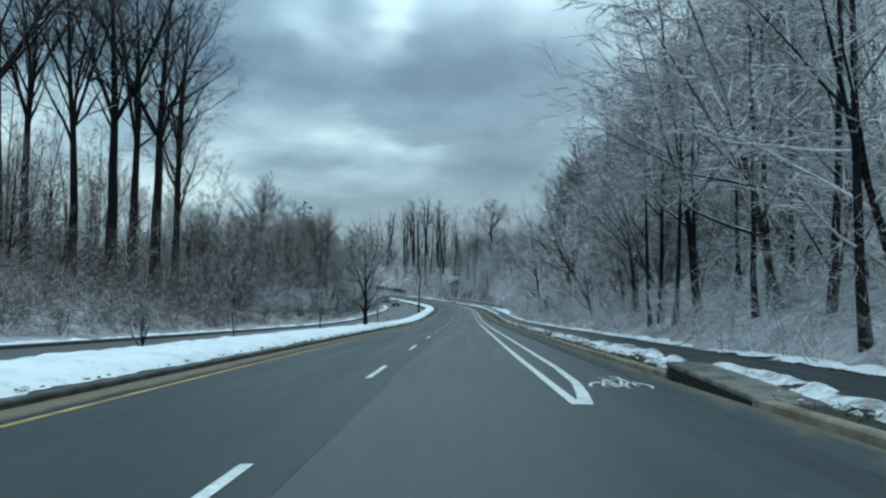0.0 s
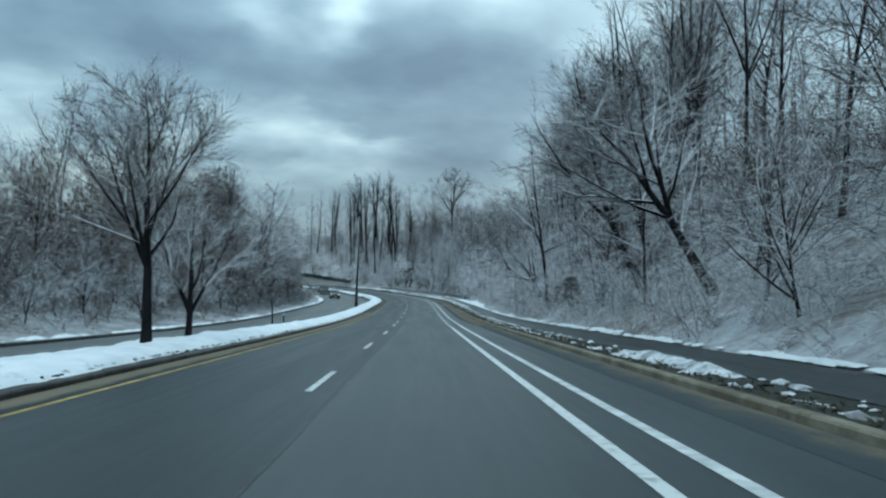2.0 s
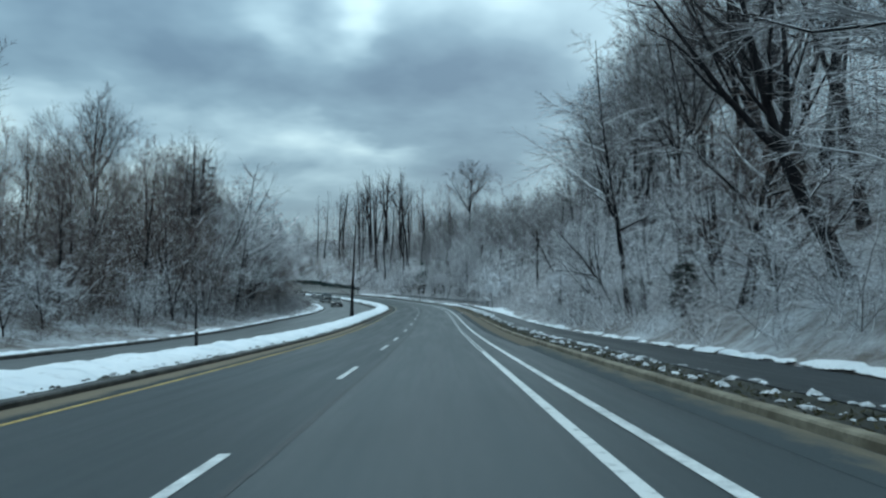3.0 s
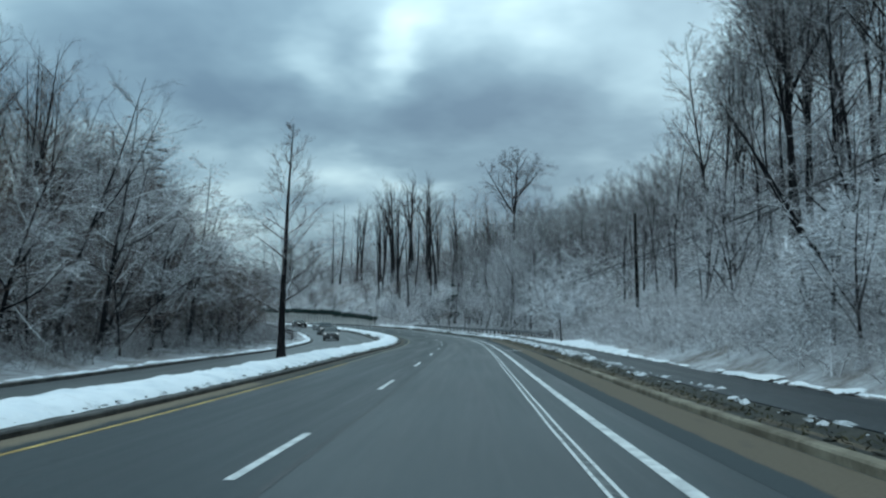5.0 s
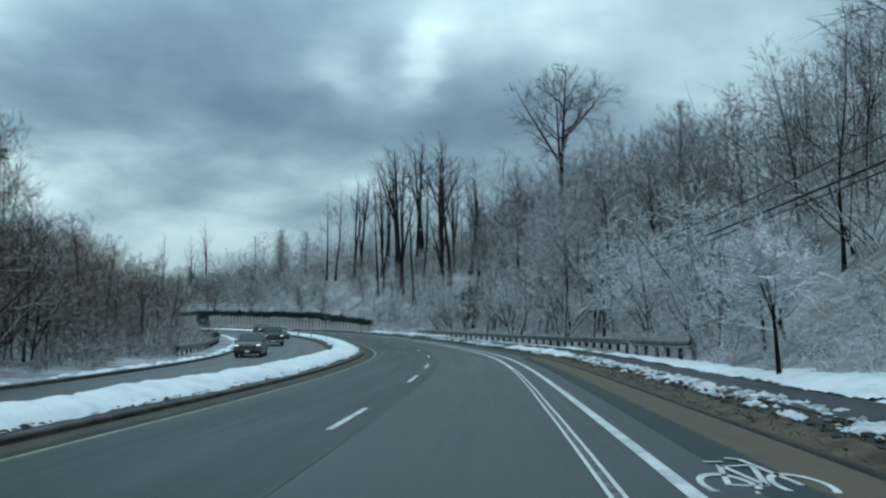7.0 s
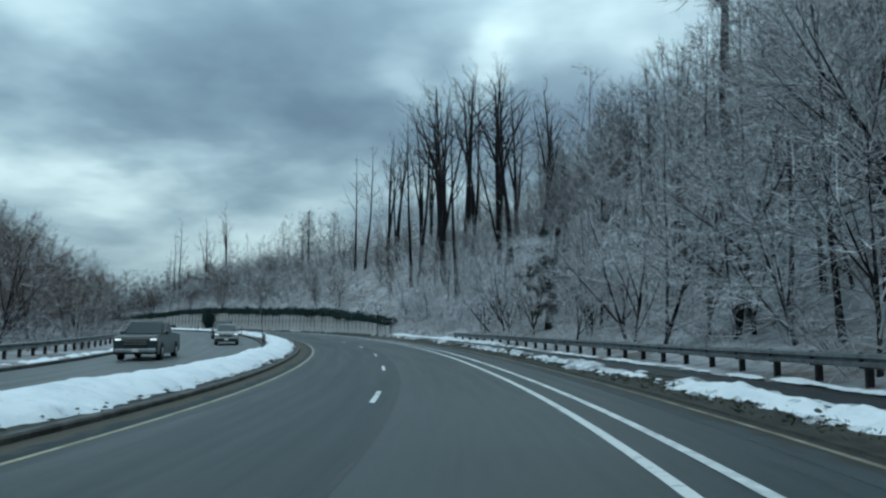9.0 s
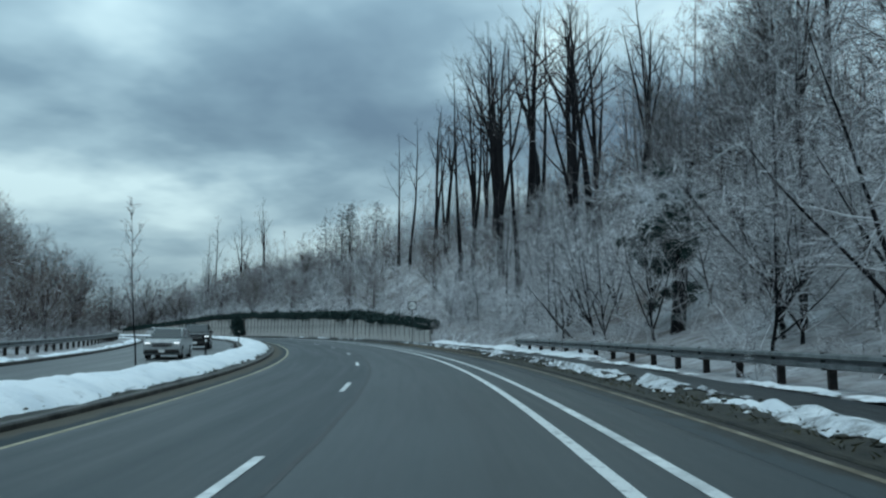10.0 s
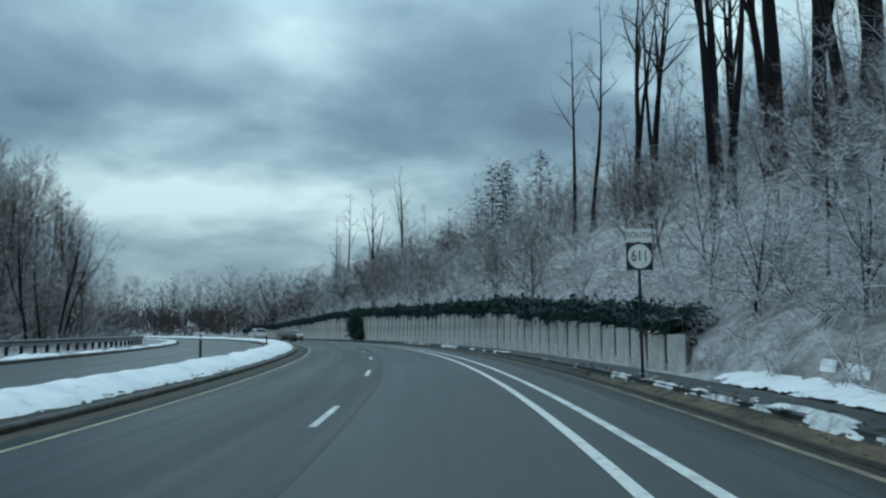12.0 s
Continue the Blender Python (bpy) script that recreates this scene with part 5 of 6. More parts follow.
    joined("undergrowth", bushes, spots(65, 215, 340, -21, -17.8, 2.0, 0.5, 1.1) + spots(71, 120, 215, -22, -16.6, 1.4, 0.4, 0.95) + spots(36, 66, 260, -30, -21, 3.6, 1.0, 1.9) + spots(37, 260, 400, -40, -21, 5.0, 1.0, 1.7), M["twig_far"], "grey-brown snowy brush beyond the far lanes", "brush", 3)


undergrowth()


def far_woods():
    shapes = []
    for k in range(5):
        t, c, sp = grow(300 + k, 18 + 1.5 * k, 0.17, 0.25, 10, 0.27, (0.45, 1.0), 5, 11, twig_r=0.034)
        shapes.append(tubes([(p[[0, 4, -1]], np.asarray(r)[[0, 4, -1]], 4) for p, r, _ in t[:1]] + [(p[[0, 2, -1]], np.asarray(r)[[0, 2, -1]], 3) for p, r, _ in t[1:]] + [(p[[0, -1]], np.asarray(r)[[0, -1]], 2) for p, r, _ in c], sp))

    def spots(seed, s0, s1, o0, o1, gap, lo=0.7, hi=1.0):
        return [(ground_at(s, o), lo + (hi - lo) * u, 6.28 * w) for s, o, u, w in scatter(seed, s0, s1, o0, o1, gap)]
    joined("far_woods", shapes, spots(41, 10, 165, 28, 50, 7.2) + spots(47, 165, 262, 28, 56, 5.0, 0.40, 0.60) + spots(42, 262, 325, 27, 50, 6.4, 0.55, 0.8) + spots(68, 325, 424, 27, 50, 6.4, 0.40, 0.60), M["twig_far"], "grey-brown bare woods on the hillside", "woods", 4)
    joined("far_woods", shapes, spots(43, 20, 232, -62, -38, 8.6, 0.8, 1.05) + spots(45, 400, 525, -75, -19, 6.4, 0.32, 0.50) + spots(48, 426, 530, 11, 60, 6.4, 0.5, 0.72), M["twig_plain"], "grey-brown bare woods beyond the far lanes", "woods", 5)


far_woods()

# ---- road furniture ----


def retaining_wall():
    root = tagged(new("retaining_wall"), "pale grey concrete panel retaining wall below the wooded slope", "wall", kind="structure")
    s, k, shared = 276.0, 0, {}
    cap = []
    while s < 430:
        h = round(wall_height(s + 0.7) / 0.1) * 0.1
        key = (h, k % 3)
        if key not in shared:
            bm = bmesh.new()
            box(bm, 0.08 + 0.02 * (k % 3), 1.42, h + 0.5, Matrix.Translation((0, 0, -0.5)), 0.02)
            me = bpy.data.meshes.new("panel")
            bm.to_mesh(me)
            bm.free()
            me.materials.append(M["panel"])
            shared[key] = me
        ob = new("panel", shared[key])
        ob.matrix_world = stand(s + 0.7, 9.05, 0.1)
        ob.parent = root
        s, k = s + 1.75, k + 1
    sweep("backing", lambda q: [(9.07, -0.3), (9.07, wall_height(q) + 0.02), (9.3, wall_height(q) + 0.02), (9.3, -0.3)], 275.7, 430, 2.0, M["wet_concrete"], "", parent=root)


retaining_wall()


def leaf_clump(seed, n, rx, ry, rz, size):
    """A hanging mass of small dark leaves."""
    rng = np.random.default_rng(seed)
    c = rng.normal(0, 0.45, (n, 3)) * np.array([rx, ry, rz])
    a, b = rng.normal(0, size, (n, 3)), rng.normal(0, size, (n, 3))
    v = np.stack([c - a, c + a, c + b * 1.3], 1).reshape(-1, 3)
    return v, np.zeros((0, 4), dtype=int), np.arange(3 * n).reshape(-1, 3)


def wall_ivy():
    rng = np.random.default_rng(8)
    shapes = [leaf_clump(400 + k, 300, 0.9, 0.75, 0.5, 0.085) for k in range(4)]
    spots = [(place(s, 9.25 + rng.uniform(-0.1, 0.9), wall_height(s) + 0.36 + rng.uniform(-0.15, 0.35)), rng.uniform(0.75, 1.1) * (0.75 + 0.4 * min(1, (s - 276) / 30)), rng.uniform(0, 6.28)) for s in np.arange(276.5, 425, 0.5)]
    spots += [(place(362 + rng.normal(0, 1.3), 8.9, wall_height(362) - rng.uniform(0, 2.4)), 1.3, rng.uniform(0, 6.28)) for _ in range(22)]
    joined("ivy", shapes, spots, M["ivy"], "dark green evergreen creeper hanging over the wall's top", "creeper", 9)
    spots = [(place(242.4 + rng.normal(0, 0.8), 12.9 + rng.normal(0, 0.5), 5.0 + rng.normal(0, 1.1)), rng.uniform(0.3, 0.6), rng.uniform(0, 6.28)) for _ in range(80)]
    joined("ivy", shapes, spots, M["ivy"], "dark green creeper covering a broken trunk", "creeper", 10)
    root = tagged(new("broken_trunk"), "dark broken trunk wrapped in creeper", "tree")
    v, f, _ = tubes([(bent(rng, (0, 0, -0.4), (0.05, 0, 1), 7.6, 6, 0.05), 0.26 * np.linspace(1.2, 0.7, 7), 9)])
    mesh_object("trunk", v, [f], M["bark"], root)
    root.matrix_world = Matrix.Translation(ground_at(241.8, 12.9))
    drape = [shrub(440 + k, 2.0, 12, 0.22, 40, 0.012) for k in range(2)]
    spots = [(place(241.6 + rng.normal(0, 0.9), 12.5 + rng.normal(0, 0.8), 6.3 + rng.normal(0, 0.3)), rng.uniform(0.5, 0.9), rng.uniform(0, 6.28)) for _ in range(10)]
    joined("snowy_vines", drape, spots, M["twig_white"], "snow-laden vines hanging over a creeper-covered trunk", "creeper", 13)


wall_ivy()


def rail_line(s):
    return float(np.interp(s, [176, 205, 230, 254], [10.3, 10.4, 9.4, 8.8]))


def guardrails():
    def right(s):
        return rail_line(s)
    for s0, s1, fn, sg, lv, label in ((177.0, 252.0, right, -1, lambda s: float(np.interp(s, [177, 205, 253], [0.36, 0.24, 0.12])), "galvanised steel guardrail on timber posts beside the footpath"),
                                      (205.0, 330.0, lambda s: -17.2, 1, lambda s: opposite(s) + 0.2, "galvanised steel guardrail beyond the far lanes")):
        root = tagged(new("guardrail"), label, "guardrail")
        sec = [(0.00, 0.40), (0.075, 0.435), (0.085, 0.50), (0.0, 0.545), (0.0, 0.565), (0.085, 0.61), (0.075, 0.675), (0.00, 0.71)]
        n = round((s1 - s0) / 3.81)
        bay = (s1 - s0) / n
        for k in range(n):
            a = s0 + bay * k
            sweep("rail", lambda s: [(fn(s) + sg * (0.12 + q), lv(s) + z) for q, z in sec] + [(fn(s) + sg * 0.112, lv(s) + z) for _, z in sec[::-1]], a, a + bay - 0.01, (bay - 0.01) / 2, M["galvanised"], "", parent=root)
        bp, bb = bmesh.new(), bmesh.new()
        box(bp, 0.15, 0.12, 1.05, Matrix.Translation((0, 0, -0.4)), 0.008)
        box(bb, 0.11, 0.13, 0.34, Matrix.Translation((0, 0, 0.38)), 0.008)
        post, block = part("post", bp, M["post_wood"], root), part("block", bb, M["post_wood"], root)
        for k in range(n * 2 + 1):
            s = s0 + bay / 2 * k
            for src, d in ((post, -sg * 0.03), (block, sg * 0.10)):
                ob = src if k == 0 else new(src.data.name.split(".")[0], src.data)
                ob.parent = root
                ob.matrix_world = stand(s, fn(s) + d, lv(s))


guardrails()


def lettering(name, words, height, mat, parent, m):
    """Built-in font turned into a mesh, centred on m, facing -y."""
    cu = bpy.data.curves.new(name, "FONT")
    cu.body, cu.size, cu.extrude, cu.align_x, cu.align_y = words, height, 0.002, "CENTER", "CENTER"
    tmp = bpy.data.objects.new(name, cu)
    scene.collection.objects.link(tmp)
    me = bpy.data.meshes.new_from_object(tmp.evaluated_get(bpy.context.evaluated_depsgraph_get()))
    bpy.data.objects.remove(tmp)
    me.materials.clear()
    me.materials.append(mat)
    ob = new(name, me)
    ob.parent = parent
    ob.matrix_local = m @ Matrix.Rotation(radians(90), 4, "X")
    return ob


def route_sign():
    root = tagged(new("route_sign"), "black and white route marker sign on a steel post", "road sign")
    part("post", box(bmesh.new(), 0.06, 0.05, 3.84, Matrix.Translation((0, 0.05, -0.3)), 0.006), M["dark_metal"], root, "dark steel sign post")
    plate = part("plate", box(bmesh.new(), 0.64, 0.006, 0.64, Matrix.Translation((0, 0.0, 2.55)), 0.002), M["sign_black"], root, "black square plate with a white disc")
    bm = bmesh.new()
    bmesh.ops.create_cone(bm, cap_ends=True, segments=48, radius1=0.285, radius2=0.285, depth=0.004, matrix=Matrix.Translation((0, -0.0055, 2.87)) @ Matrix.Rotation(radians(90), 4, "X"))
    part("disc", bm, M["sign_white"], plate, "white disc")
    lettering("number", "611", 0.36, M["sign_black"], plate, Matrix.Translation((0, -0.010, 2.87)) @ Matrix.Diagonal((0.78, 1, 1, 1)))
    top = part("direction_plate", box(bmesh.new(), 0.64, 0.006, 0.30, Matrix.Translation((0, 0.0, 3.22)), 0.002), M["sign_white"], root, "white plate with black letters")
    lettering("word", "SOUTH", 0.185, M["sign_black"], top, Matrix.Translation((0, -0.006, 3.37)))
    root.matrix_world = stand(272.8, 6.85, 0.15, 3) @ Matrix.Scale(1.04, 4)


route_sign()


def pole_and_wires():
    def pole(s, o, base, top, box_too):
        root = tagged(new("utility_pole"), "dark weathered wooden utility pole on the wooded bank", "utility pole")
        h = top - base
        part("shaft", rod(bmesh.new(), 0.17, 0.12, h + 0.6, Matrix.Translation((0, 0, -0.6)), 12), M["pole_wood"], root, smooth=True)
        for drop in (2.9, 3.7):
            part("bracket", box(bmesh.new(), 0.10, 0.10, 0.12, Matrix.Translation((0.0, -0.16, h - drop)), 0.01), M["dark_metal"], root, "dark cable bracket")
        root.matrix_world = stand(s, o, base)
        return root
    spots = [(108, 18.6, 3.6, 12.4), (165.7, 15.7, rise(165.7, 15.7), 10.6), (231.0, 17.5, 3.0, 8.8)]
    for k, (s, o, b, t) in enumerate(spots):
        pole(s, o, min(b, rise(s, o)), t, k == 1)
    for drop, r, label in ((2.85, 0.028, "thin black overhead wire"), (3.65, 0.05, "thick black overhead cable"), (3.95, 0.028, "thin black overhead wire")):
        for (s, o, b, t), (s2, o2, b2, t2) in zip(spots, spots[1:]):
            a, c = place(s, o - 0.16, t - drop), place(s2, o2 - 0.16, t2 - drop)
            pts = [np.array(a.lerp(c, w)) - np.array([0, 0, 2.0 * w * (1 - w)]) for w in np.linspace(0, 1, 15)]
            v, f, _ = tubes([(pts, np.full(15, r), 5)])
            tagged(mesh_object("overhead_wire", v, [f], M["dark_metal"]), label, "wire", "overhead wires")
    bm = rod(bmesh.new(), 0.11, 0.11, 0.75, None, 12)
    bmesh.ops.bevel(bm, geom=[e for e in bm.edges if len(e.link_faces) == 2 and e.calc_face_angle(0) > 1], offset=0.03, segments=2, affect="EDGES")
    root = tagged(new("cable_closure"), "black cable splice closure hanging on the overhead cable", "cable box")
    part("case", bm, M["dark_metal"], root, smooth=True)
    a = place(168.6, 15.45, 6.68)
    d = (place(171, 15.3, 6.48) - place(166, 15.55, 6.9)).normalized()
    root.matrix_world = Matrix.Translation(a) @ d.to_track_quat("Z", "Y").to_matrix().to_4x4()


pole_and_wires()


def drain_inlet():
    root = tagged(new("drain_inlet"), "concrete kerb inlet with a throat painted near-black for its shade", "drain")
    n = 5.8
    part("top_slab", box(bmesh.new(), 0.86, n, 0.10, Matrix.Translation((0.445, 0, 0.135)), 0.02), M["stained_concrete"], root, "stained concrete slab")
    # solid block, not a hollow: its black colour stands for the throat's shade
    part("throat", box(bmesh.new(), 0.7, n - 0.5, 0.2, Matrix.Translation((0.355, 0, -0.06)), 0.002), M["throat_shade"], root, "near-black block painted as the shaded opening")
    for y in (-n / 2 + 0.15, n / 2 - 0.15):
        part("side_wall", box(bmesh.new(), 0.82, 0.3, 0.3, Matrix.Translation((0.43, y, -0.17)), 0.02), M["wet_concrete"], root)
    root.matrix_world = stand(14.15, 6.15, 0.0)


drain_inlet()


def bike_symbol(s, o):
    root = tagged(new("bike_symbol"), "white painted bicycle symbol in the bike lane", "road marking")

    def ring(cx):
        bm = bmesh.new()
        n = 28
        vs = [[bm.verts.new((cx + r * math.cos(2 * math.pi * k / n), 2.3 * r * math.sin(2 * math.pi * k / n), 0)) for k in range(n)] for r in (0.20, 0.26)]
        for k in range(n):
            bm.faces.new((vs[0][k], vs[1][k], vs[1][(k + 1) % n], vs[0][(k + 1) % n]))
        return bm

    def bar(bm, a, b, w=0.06):
        a, b = Vector((a[0], 1.75 * a[1], 0)), Vector((b[0], 1.75 * b[1], 0))
        nrm = (b - a).cross(Vector((0, 0, 1))).normalized() * w / 2
        bm.faces.new([bm.verts.new(p) for p in (a - nrm, b - nrm, b + nrm, a + nrm)])
    part("wheel", ring(-0.33), M["white_paint"], root)
    part("wheel", ring(0.33), M["white_paint"], root)
    bm = bmesh.new()
    for a, b in (((-0.33, 0), (-0.13, 0.62)), ((-0.33, 0), (0.0, -0.02)), ((0.0, -0.02), (-0.13, 0.62)), ((-0.13, 0.55), (0.2, 0.6)), ((0.0, -0.02), (0.2, 0.6)), ((0.33, 0), (0.18, 0.8)), ((0.18, 0.8), (0.05, 0.86)), ((-0.24, 0.72), (-0.04, 0.72))):
        bar(bm, a, b)
    part("frame", bm, M["white_paint"], root)
    root.matrix_world = stand(s, o, surface(o) + 0.006)


bike_symbol(14.9, 4.80)
bike_symbol(154.1, 4.97)


def paint_squiggle():
    """A surveyor's white spray line wandering over the bike lane."""
    bm, rows = bmesh.new(), []
    for k in range(25):
        u = k / 24
        q = Vector((4.66 + 0.34 * u + 0.13 * math.sin(2.4 * math.pi * u), 250.92 - 0.55 * u + 0.05 * math.sin(5 * math.pi * u)))
        p = place(q.y, q.x, surface(q.x) + 0.007)
        rows.append([bm.verts.new(p + Vector((0, d, 0))) for d in (-0.014, 0.014)])
    for a, b in zip(rows, rows[1:]):
        bm.faces.new((a[0], b[0], b[1], a[1]))
    root = tagged(new("paint_mark"), "thin white sprayed squiggle on the asphalt", "road marking")
    part("squiggle", bm, M["white_paint"], root)


paint_squiggle()


def marker_post(s, o, h, label):
    root = tagged(new("marker_post"), label, "marker post")
    part("stake", box(bmesh.new(), 0.09, 0.03, h + 0.2, Matrix.Translation((0, 0, -0.2)), 0.008), M["dark_metal"], root)
    part("reflector", box(bmesh.new(), 0.075, 0.01, 0.12, Matrix.Translation((0, -0.021, h - 0.18)), 0.003), M["sign_white"], root, "pale reflector")
    root.matrix_world = stand(s, o, median_base(s, o))


for q in ((283.5, -6.2, 1.05), (246.0, -6.4, 1.0), (318.0, -6.4, 1.0), (90.2, -6.9, 1.0)):
    marker_post(*q, "thin dark marker post standing in median snow")


def roadside_sapling():
    t = tree_thing("small_tree", "small snow-laden tree on a dark stem beside the footpath", grow(31, 4.4, 0.09, 0.34, 16, 0.36, (0.6, 1.3), 8, 11, forks=2, fork_at=0.4, wander=0.03, droop=-0.02, lift=0.02, twig_r=0.046, flat=0.6), "twig_white")
    plant(t, 167.3, 9.8, 0.84)
    plant(t, 176, 12.6, 0.9, 90)
    plant(t, 123, 11.6, 0.85, 200)


roadside_sapling()

# ---- vehicles ----
PAINT = {
    "black": material("paint_black", two_tone((0.005, 0.006, 0.007), (0.010, 0.011, 0.013), 3.0, bump=0.02), 0.25, 0.0, 0.35),
    "navy": material("paint_navy", two_tone((0.006, 0.020, 0.022), (0.012, 0.030, 0.034), 3.0, bump=0.02), 0.28, 0.0, 0.4),
    "white": material("paint_white", two_tone((0.55, 0.57, 0.58), (0.68, 0.70, 0.71), 3.0, bump=0.02), 0.3, 0.0, 0.5),
    "silver": material("paint_silver", two_tone((0.26, 0.28, 0.29), (0.36, 0.38, 0.39), 3.0, bump=0.02), 0.3, 0.5, 0.5),
    "grey": material("paint_grey", two_tone((0.07, 0.08, 0.085), (0.11, 0.12, 0.125), 3.0, bump=0.02), 0.3, 0.4, 0.5),
}
GLASS = material("tinted_glass", (0.014, 0.018, 0.020), 0.08, 0.0, 0.7)
RUBBER = material("rubber", two_tone((0.012, 0.012, 0.012), (0.03, 0.03, 0.03), 8.0), 0.9)
ALLOY = material("alloy", two_tone((0.30, 0.31, 0.31), (0.45, 0.46, 0.46), 6.0, bump=0.05), 0.35, 0.8)
LAMP = material("lamp_glass", (0.72, 0.76, 0.78), 0.12, 0.0, 0.6)
LAMP.node_tree.nodes["Principled BSDF"].inputs["Emission Color"].default_value = (0.85, 0.95, 1.0, 1)
LAMP.node_tree.nodes["Principled BSDF"].inputs["Emission Strength"].default_value = 0.9
RED = material("tail_glass", (0.30, 0.012, 0.010), 0.2, 0.0, 0.5)
TRIM = material("black_trim", two_tone((0.012, 0.012, 0.013), (0.03, 0.03, 0.03), 9.0), 0.6)


def extruded(profile, width, top_w=None, belt=None):
    """A side view, given as (y, z) corners, drawn out across the car; above the belt it leans inwards."""
    bm = bmesh.new()
    rows = []
    top = max(z for _, z in profile)
    for sx in (-1, 1):
        row = []
        for y, z in profile:
            w = width / 2
            if belt is not None and z > belt:
                w = width / 2 + (top_w / 2 - width / 2) * (z - belt) / (top - belt)
            row.append(bm.verts.new((sx * w, y, z)))
        rows.append(row)
    n = len(profile)
    bm.faces.new(rows[0])
    bm.faces.new(rows[1][::-1])
    for k in range(n):
        bm.faces.new((rows[0][k], rows[0][(k + 1) % n], rows[1][(k + 1) % n], rows[1][k]))
    bmesh.ops.recalc_face_normals(bm, faces=bm.faces)
    return bm


def pane(corners, inset=0.06, out=0.006):
    """A glass pane within four corners, a little proud of them."""
    c = [Vector(q) for q in corners]
    mid = sum(c, Vector()) / 4
    c = [q + (mid - q).normalized() * inset * 1.4 for q in c]
    nrm = (c[1] - c[0]).cross(c[3] - c[0]).normalized()
    bm = bmesh.new()
    a, b = [bm.verts.new(q + nrm * out) for q in c], [bm.verts.new(q - nrm * 0.012) for q in c]
    bm.faces.new(a)
    bm.faces.new(b[::-1])
    for k in range(4):
        bm.faces.new((a[k], b[k], b[(k + 1) % 4], a[(k + 1) % 4]))
    return bm


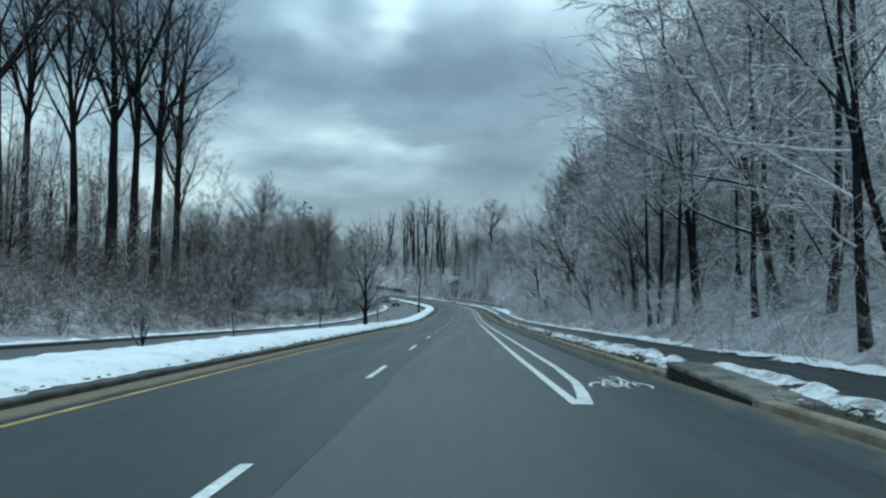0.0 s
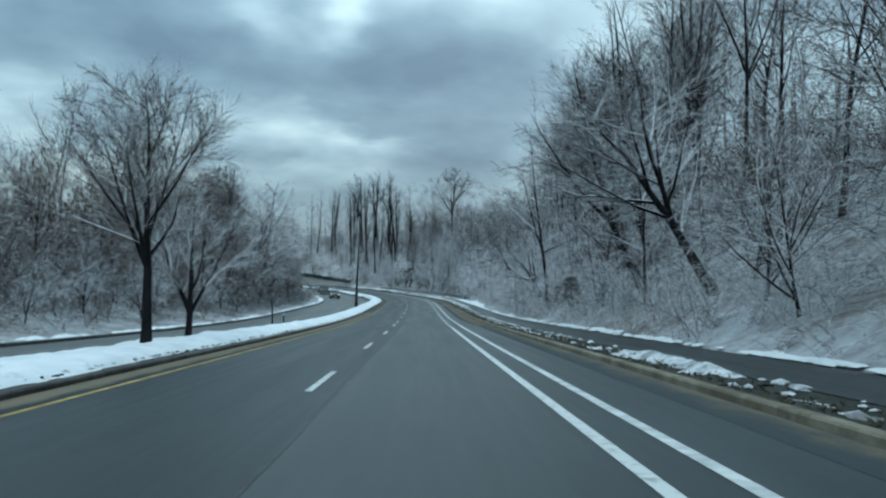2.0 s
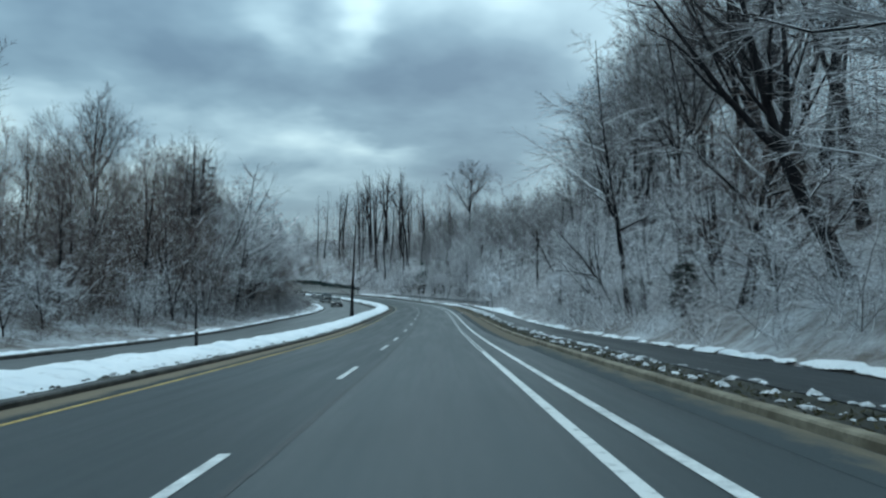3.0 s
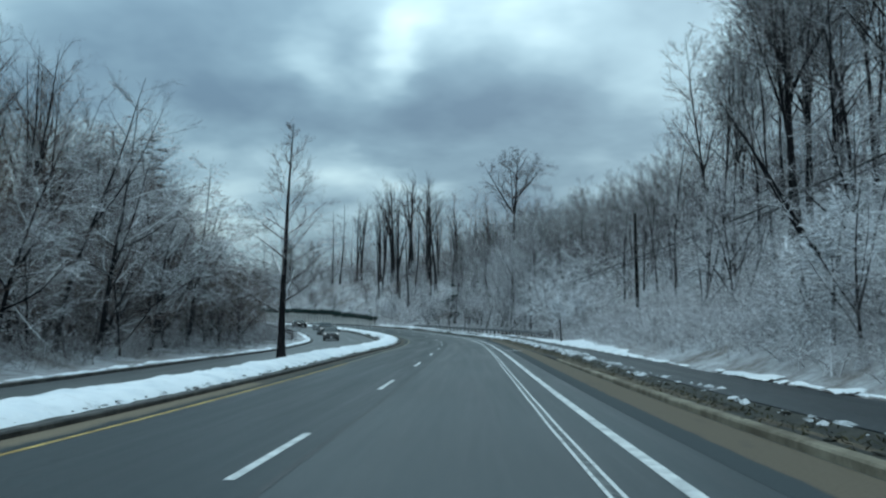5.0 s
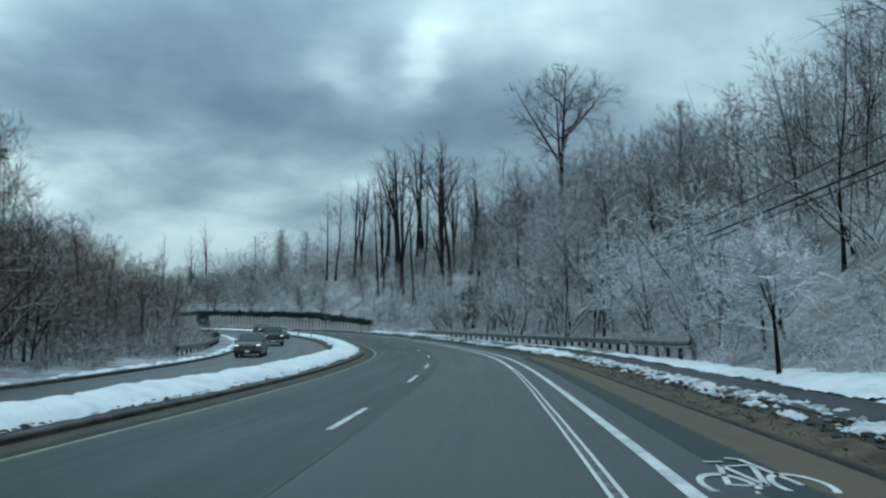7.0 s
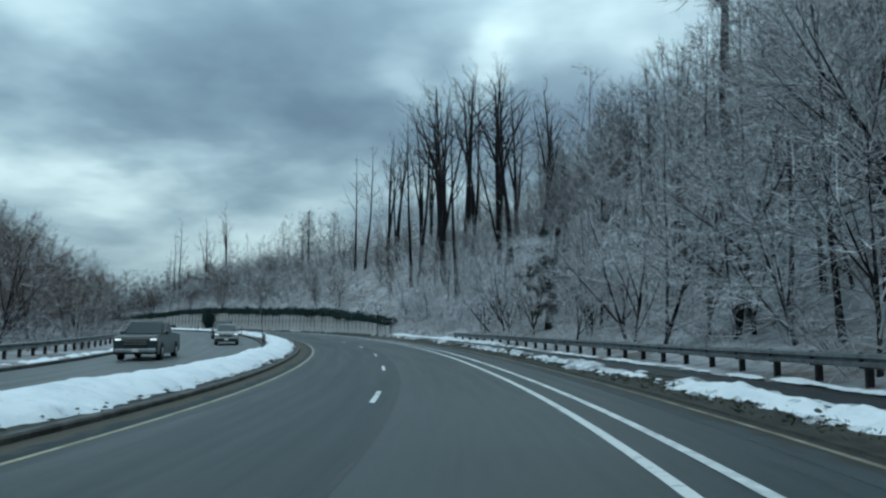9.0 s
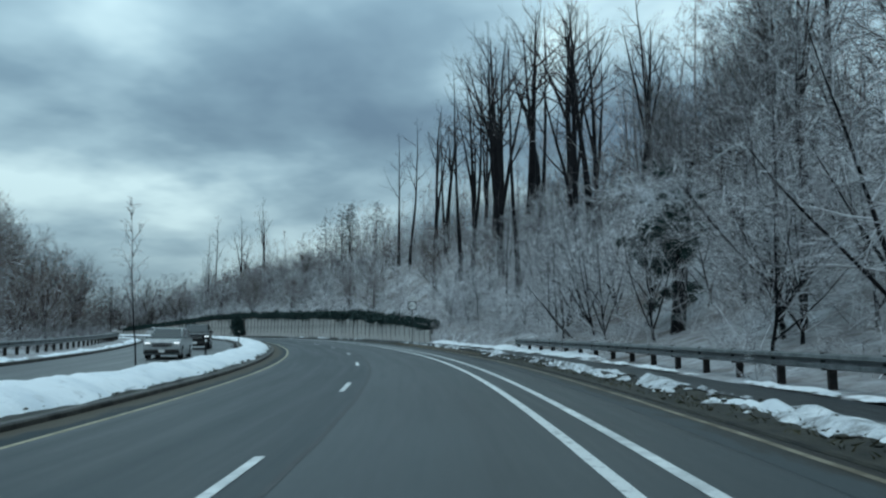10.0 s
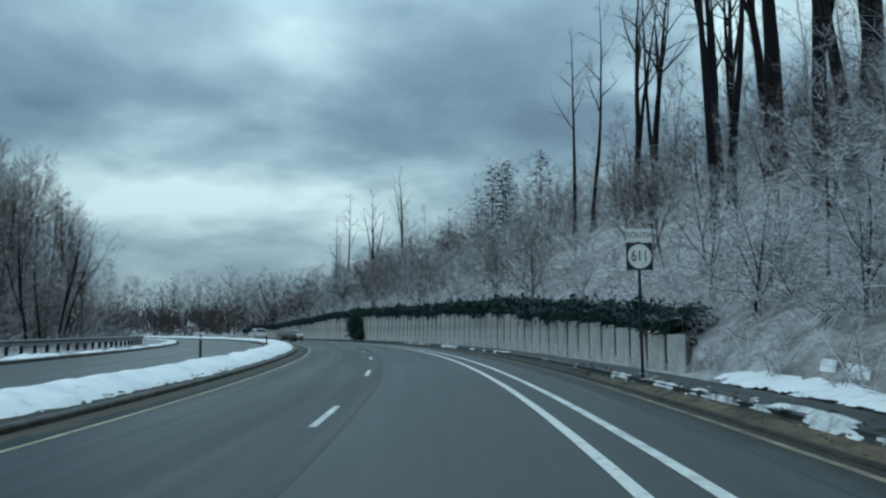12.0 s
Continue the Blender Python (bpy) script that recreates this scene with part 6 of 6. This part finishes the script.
def vehicle(name, label, paint, L, W, H, hood, belt, cabin, wheel, ground=0.22, bed=None):
    """Front at -y. cabin: y of windscreen foot, roof front, roof back, rear window foot."""
    root = tagged(new(name), label, "car")
    f, r = -L / 2, L / 2
    axles = (f + 0.19 * L, r - 0.20 * L)
    lower = [(f + 0.10, ground + 0.02), (f + 0.01, ground + 0.16), (f, ground + 0.30), (f + 0.03, hood - 0.22), (f + 0.12, hood - 0.07), (f + 0.40, hood), (cabin[0], belt), (cabin[3], belt), (r - 0.14, belt - (0.03 if bed is None else 0.0)), (r - 0.02, belt - 0.20), (r, ground + 0.3), (r - 0.10, ground + 0.06)]
    arch = wheel + 0.06
    low = math.asin((wheel - ground) / arch)
    for y in axles[::-1]:
        lower += [(y + arch * math.cos(q), wheel + arch * math.sin(q)) for q in np.linspace(-low, math.pi + low, 11)]
    bm = extruded(lower, W)
    bmesh.ops.bevel(bm, geom=[e for e in bm.edges if len({v.co.x > 0 for v in e.verts}) == 1], offset=0.035, segments=2, affect="EDGES")
    part("body", bm, PAINT[paint], root)
    tw, bw = W * 0.78, W * 0.94
    up = [(cabin[0], belt - 0.02), (cabin[1], H - 0.03), ((cabin[1] + cabin[2]) / 2, H), (cabin[2], H - 0.04), (cabin[3], belt - 0.02)]
    bm = extruded(up, bw, tw, belt)
    bmesh.ops.bevel(bm, geom=bm.edges[:], offset=0.05, segments=2, affect="EDGES")
    part("cabin", bm, PAINT[paint], root, smooth=True)

    def wx(z):
        return bw / 2 + (tw / 2 - bw / 2) * max(0, z - belt) / (H - belt)
    zt, zb = H - 0.05, belt + 0.0

    def yf(z):
        return cabin[0] + (cabin[1] - cabin[0]) * (z - belt + 0.02) / (H - belt - 0.01)

    def yr(z):
        return cabin[3] + (cabin[2] - cabin[3]) * (z - belt + 0.02) / (H - belt - 0.02)
    part("windscreen", pane([(-wx(zb), yf(zb), zb), (wx(zb), yf(zb), zb), (wx(zt), yf(zt), zt), (-wx(zt), yf(zt), zt)], 0.07), GLASS, root, "dark windscreen")
    part("rear_window", pane([(wx(zb), yr(zb), zb), (-wx(zb), yr(zb), zb), (-wx(zt), yr(zt), zt), (wx(zt), yr(zt), zt)], 0.09), GLASS, root, "dark rear window")
    m = (cabin[1] + cabin[2]) / 2
    for sx in (1, -1):
        for a, b in (((yf(zb), yf(zt)), (m - 0.04, m - 0.04)), ((m + 0.04, m + 0.04), (yr(zb), yr(zt)))):
            q = [(sx * wx(zb), a[0], zb), (sx * wx(zb), b[0], zb), (sx * wx(zt), b[1], zt), (sx * wx(zt), a[1], zt)]
            part("side_window", pane(q if sx > 0 else q[::-1], 0.06), GLASS, root)
        part("headlight", box(bmesh.new(), 0.30, 0.14, 0.10, Matrix.Translation((sx * (W / 2 - 0.20), f + 0.085, hood - 0.27)), 0.025), LAMP, root, "clear headlight")
        part("tail_light", box(bmesh.new(), 0.16, 0.08, 0.26, Matrix.Translation((sx * (W / 2 - 0.16), r - 0.035, belt - 0.42)), 0.02), RED, root, "red tail light")
        part("mirror", box(bmesh.new(), 0.20, 0.10, 0.15, Matrix.Translation((sx * (W / 2 + 0.06), cabin[0] + 0.30, belt - 0.02)), 0.03), PAINT[paint], root)
        for y in axles:
            bm = bmesh.new()
            bmesh.ops.create_cone(bm, cap_ends=True, segments=24, radius1=wheel, radius2=wheel, depth=0.24, matrix=Matrix.Translation((sx * (W / 2 - 0.10), y, wheel)) @ Matrix.Rotation(radians(90), 4, "Y"))
            bmesh.ops.bevel(bm, geom=[e for e in bm.edges if e.calc_face_angle(0) > 1], offset=0.03, segments=2, affect="EDGES")
            w = new("wheel")
            w.parent = root
            part("tyre", bm, RUBBER, w, "black tyre")
            bm = bmesh.new()
            bmesh.ops.create_cone(bm, cap_ends=True, segments=20, radius1=wheel * 0.62, radius2=wheel * 0.5, depth=0.05, matrix=Matrix.Translation((sx * (W / 2 + 0.025), y, wheel)) @ Matrix.Rotation(radians(90 * sx), 4, "Y"))
            part("rim", bm, ALLOY, w, "pale alloy rim")
    tall = 0.20 if name != "pickup" else 0.34
    grille = part("grille", box(bmesh.new(), W * 0.52, 0.06, tall, Matrix.Translation((0, f + 0.005, hood - 0.20 - tall)), 0.02), TRIM, root, "black grille")
    for k in range(2):
        part("bar", box(bmesh.new(), W * 0.50, 0.03, 0.025, Matrix.Translation((0, f - 0.025, hood - 0.20 - tall * (0.36 + 0.34 * k))), 0.006), ALLOY, grille, "bright grille bar")
    part("number_plate", box(bmesh.new(), 0.31, 0.02, 0.15, Matrix.Translation((0, f - 0.055, ground + 0.14)), 0.004), M["sign_white"], root, "blank pale plate")
    part("bumper", box(bmesh.new(), W * 0.94, 0.16, 0.2, Matrix.Translation((0, f + 0.03, ground + 0.1)), 0.05), TRIM if name != "pickup" else ALLOY, root)
    part("rear_bumper", box(bmesh.new(), W * 0.92, 0.14, 0.18, Matrix.Translation((0, r - 0.04, ground + 0.12)), 0.05), TRIM, root)
    part("number_plate", box(bmesh.new(), 0.32, 0.02, 0.16, Matrix.Translation((0, r - 0.0, belt - 0.62)), 0.004), M["sign_white"], root, "blank pale plate")
    if bed is not None:
        part("bed", box(bmesh.new(), W * 0.84, bed - 0.25, 0.03, Matrix.Translation((0, r - bed / 2 - 0.05, belt + 0.004)), 0.01), TRIM, root, "dark cargo bed")
    return root


def traffic():
    suv = (4.75, 1.92, 1.74, 1.08, 1.12, (-1.15, -0.35, 1.75, 2.25), 0.36)
    sedan = (4.8, 1.84, 1.45, 0.92, 0.96, (-0.85, -0.05, 1.05, 1.85), 0.33)
    a = vehicle("pickup", "dark teal pickup truck with chrome bumper on the far lanes", "navy", 5.8, 2.04, 1.92, 1.22, 1.26, (-1.35, -0.65, 0.95, 1.15), 0.40, 0.28, 1.7)
    a.matrix_world = stand(231.5, -11.6, opposite(231.5))
    b = vehicle("suv", "silver white sport utility car on the far lanes", "silver", *suv)
    b.matrix_world = stand(253.5, -9.2, opposite(253.5)) @ Matrix.Scale(0.9, 4)
    c = vehicle("suv", "black sport utility car on the far lanes", "black", *suv)
    c.matrix_world = stand(269.8, -9.3, opposite(269.8))
    d = vehicle("suv", "dark grey sport utility car on the far lanes", "grey", *suv)
    d.matrix_world = stand(207.0, -12.3, opposite(207))
    e = vehicle("sedan", "dark grey sedan on the curve ahead", "grey", *sedan)
    e.matrix_world = stand(357.0, -1.7, 0.015, 180)
    g = vehicle("sedan", "white sedan on the curve ahead", "white", *sedan)
    g.matrix_world = stand(371.0, 1.9, 0.015, 180)
    h = vehicle("suv", "white sport utility car far round the curve", "white", *suv)
    h.matrix_world = stand(379.0, -1.7, 0.015, 180)


traffic()
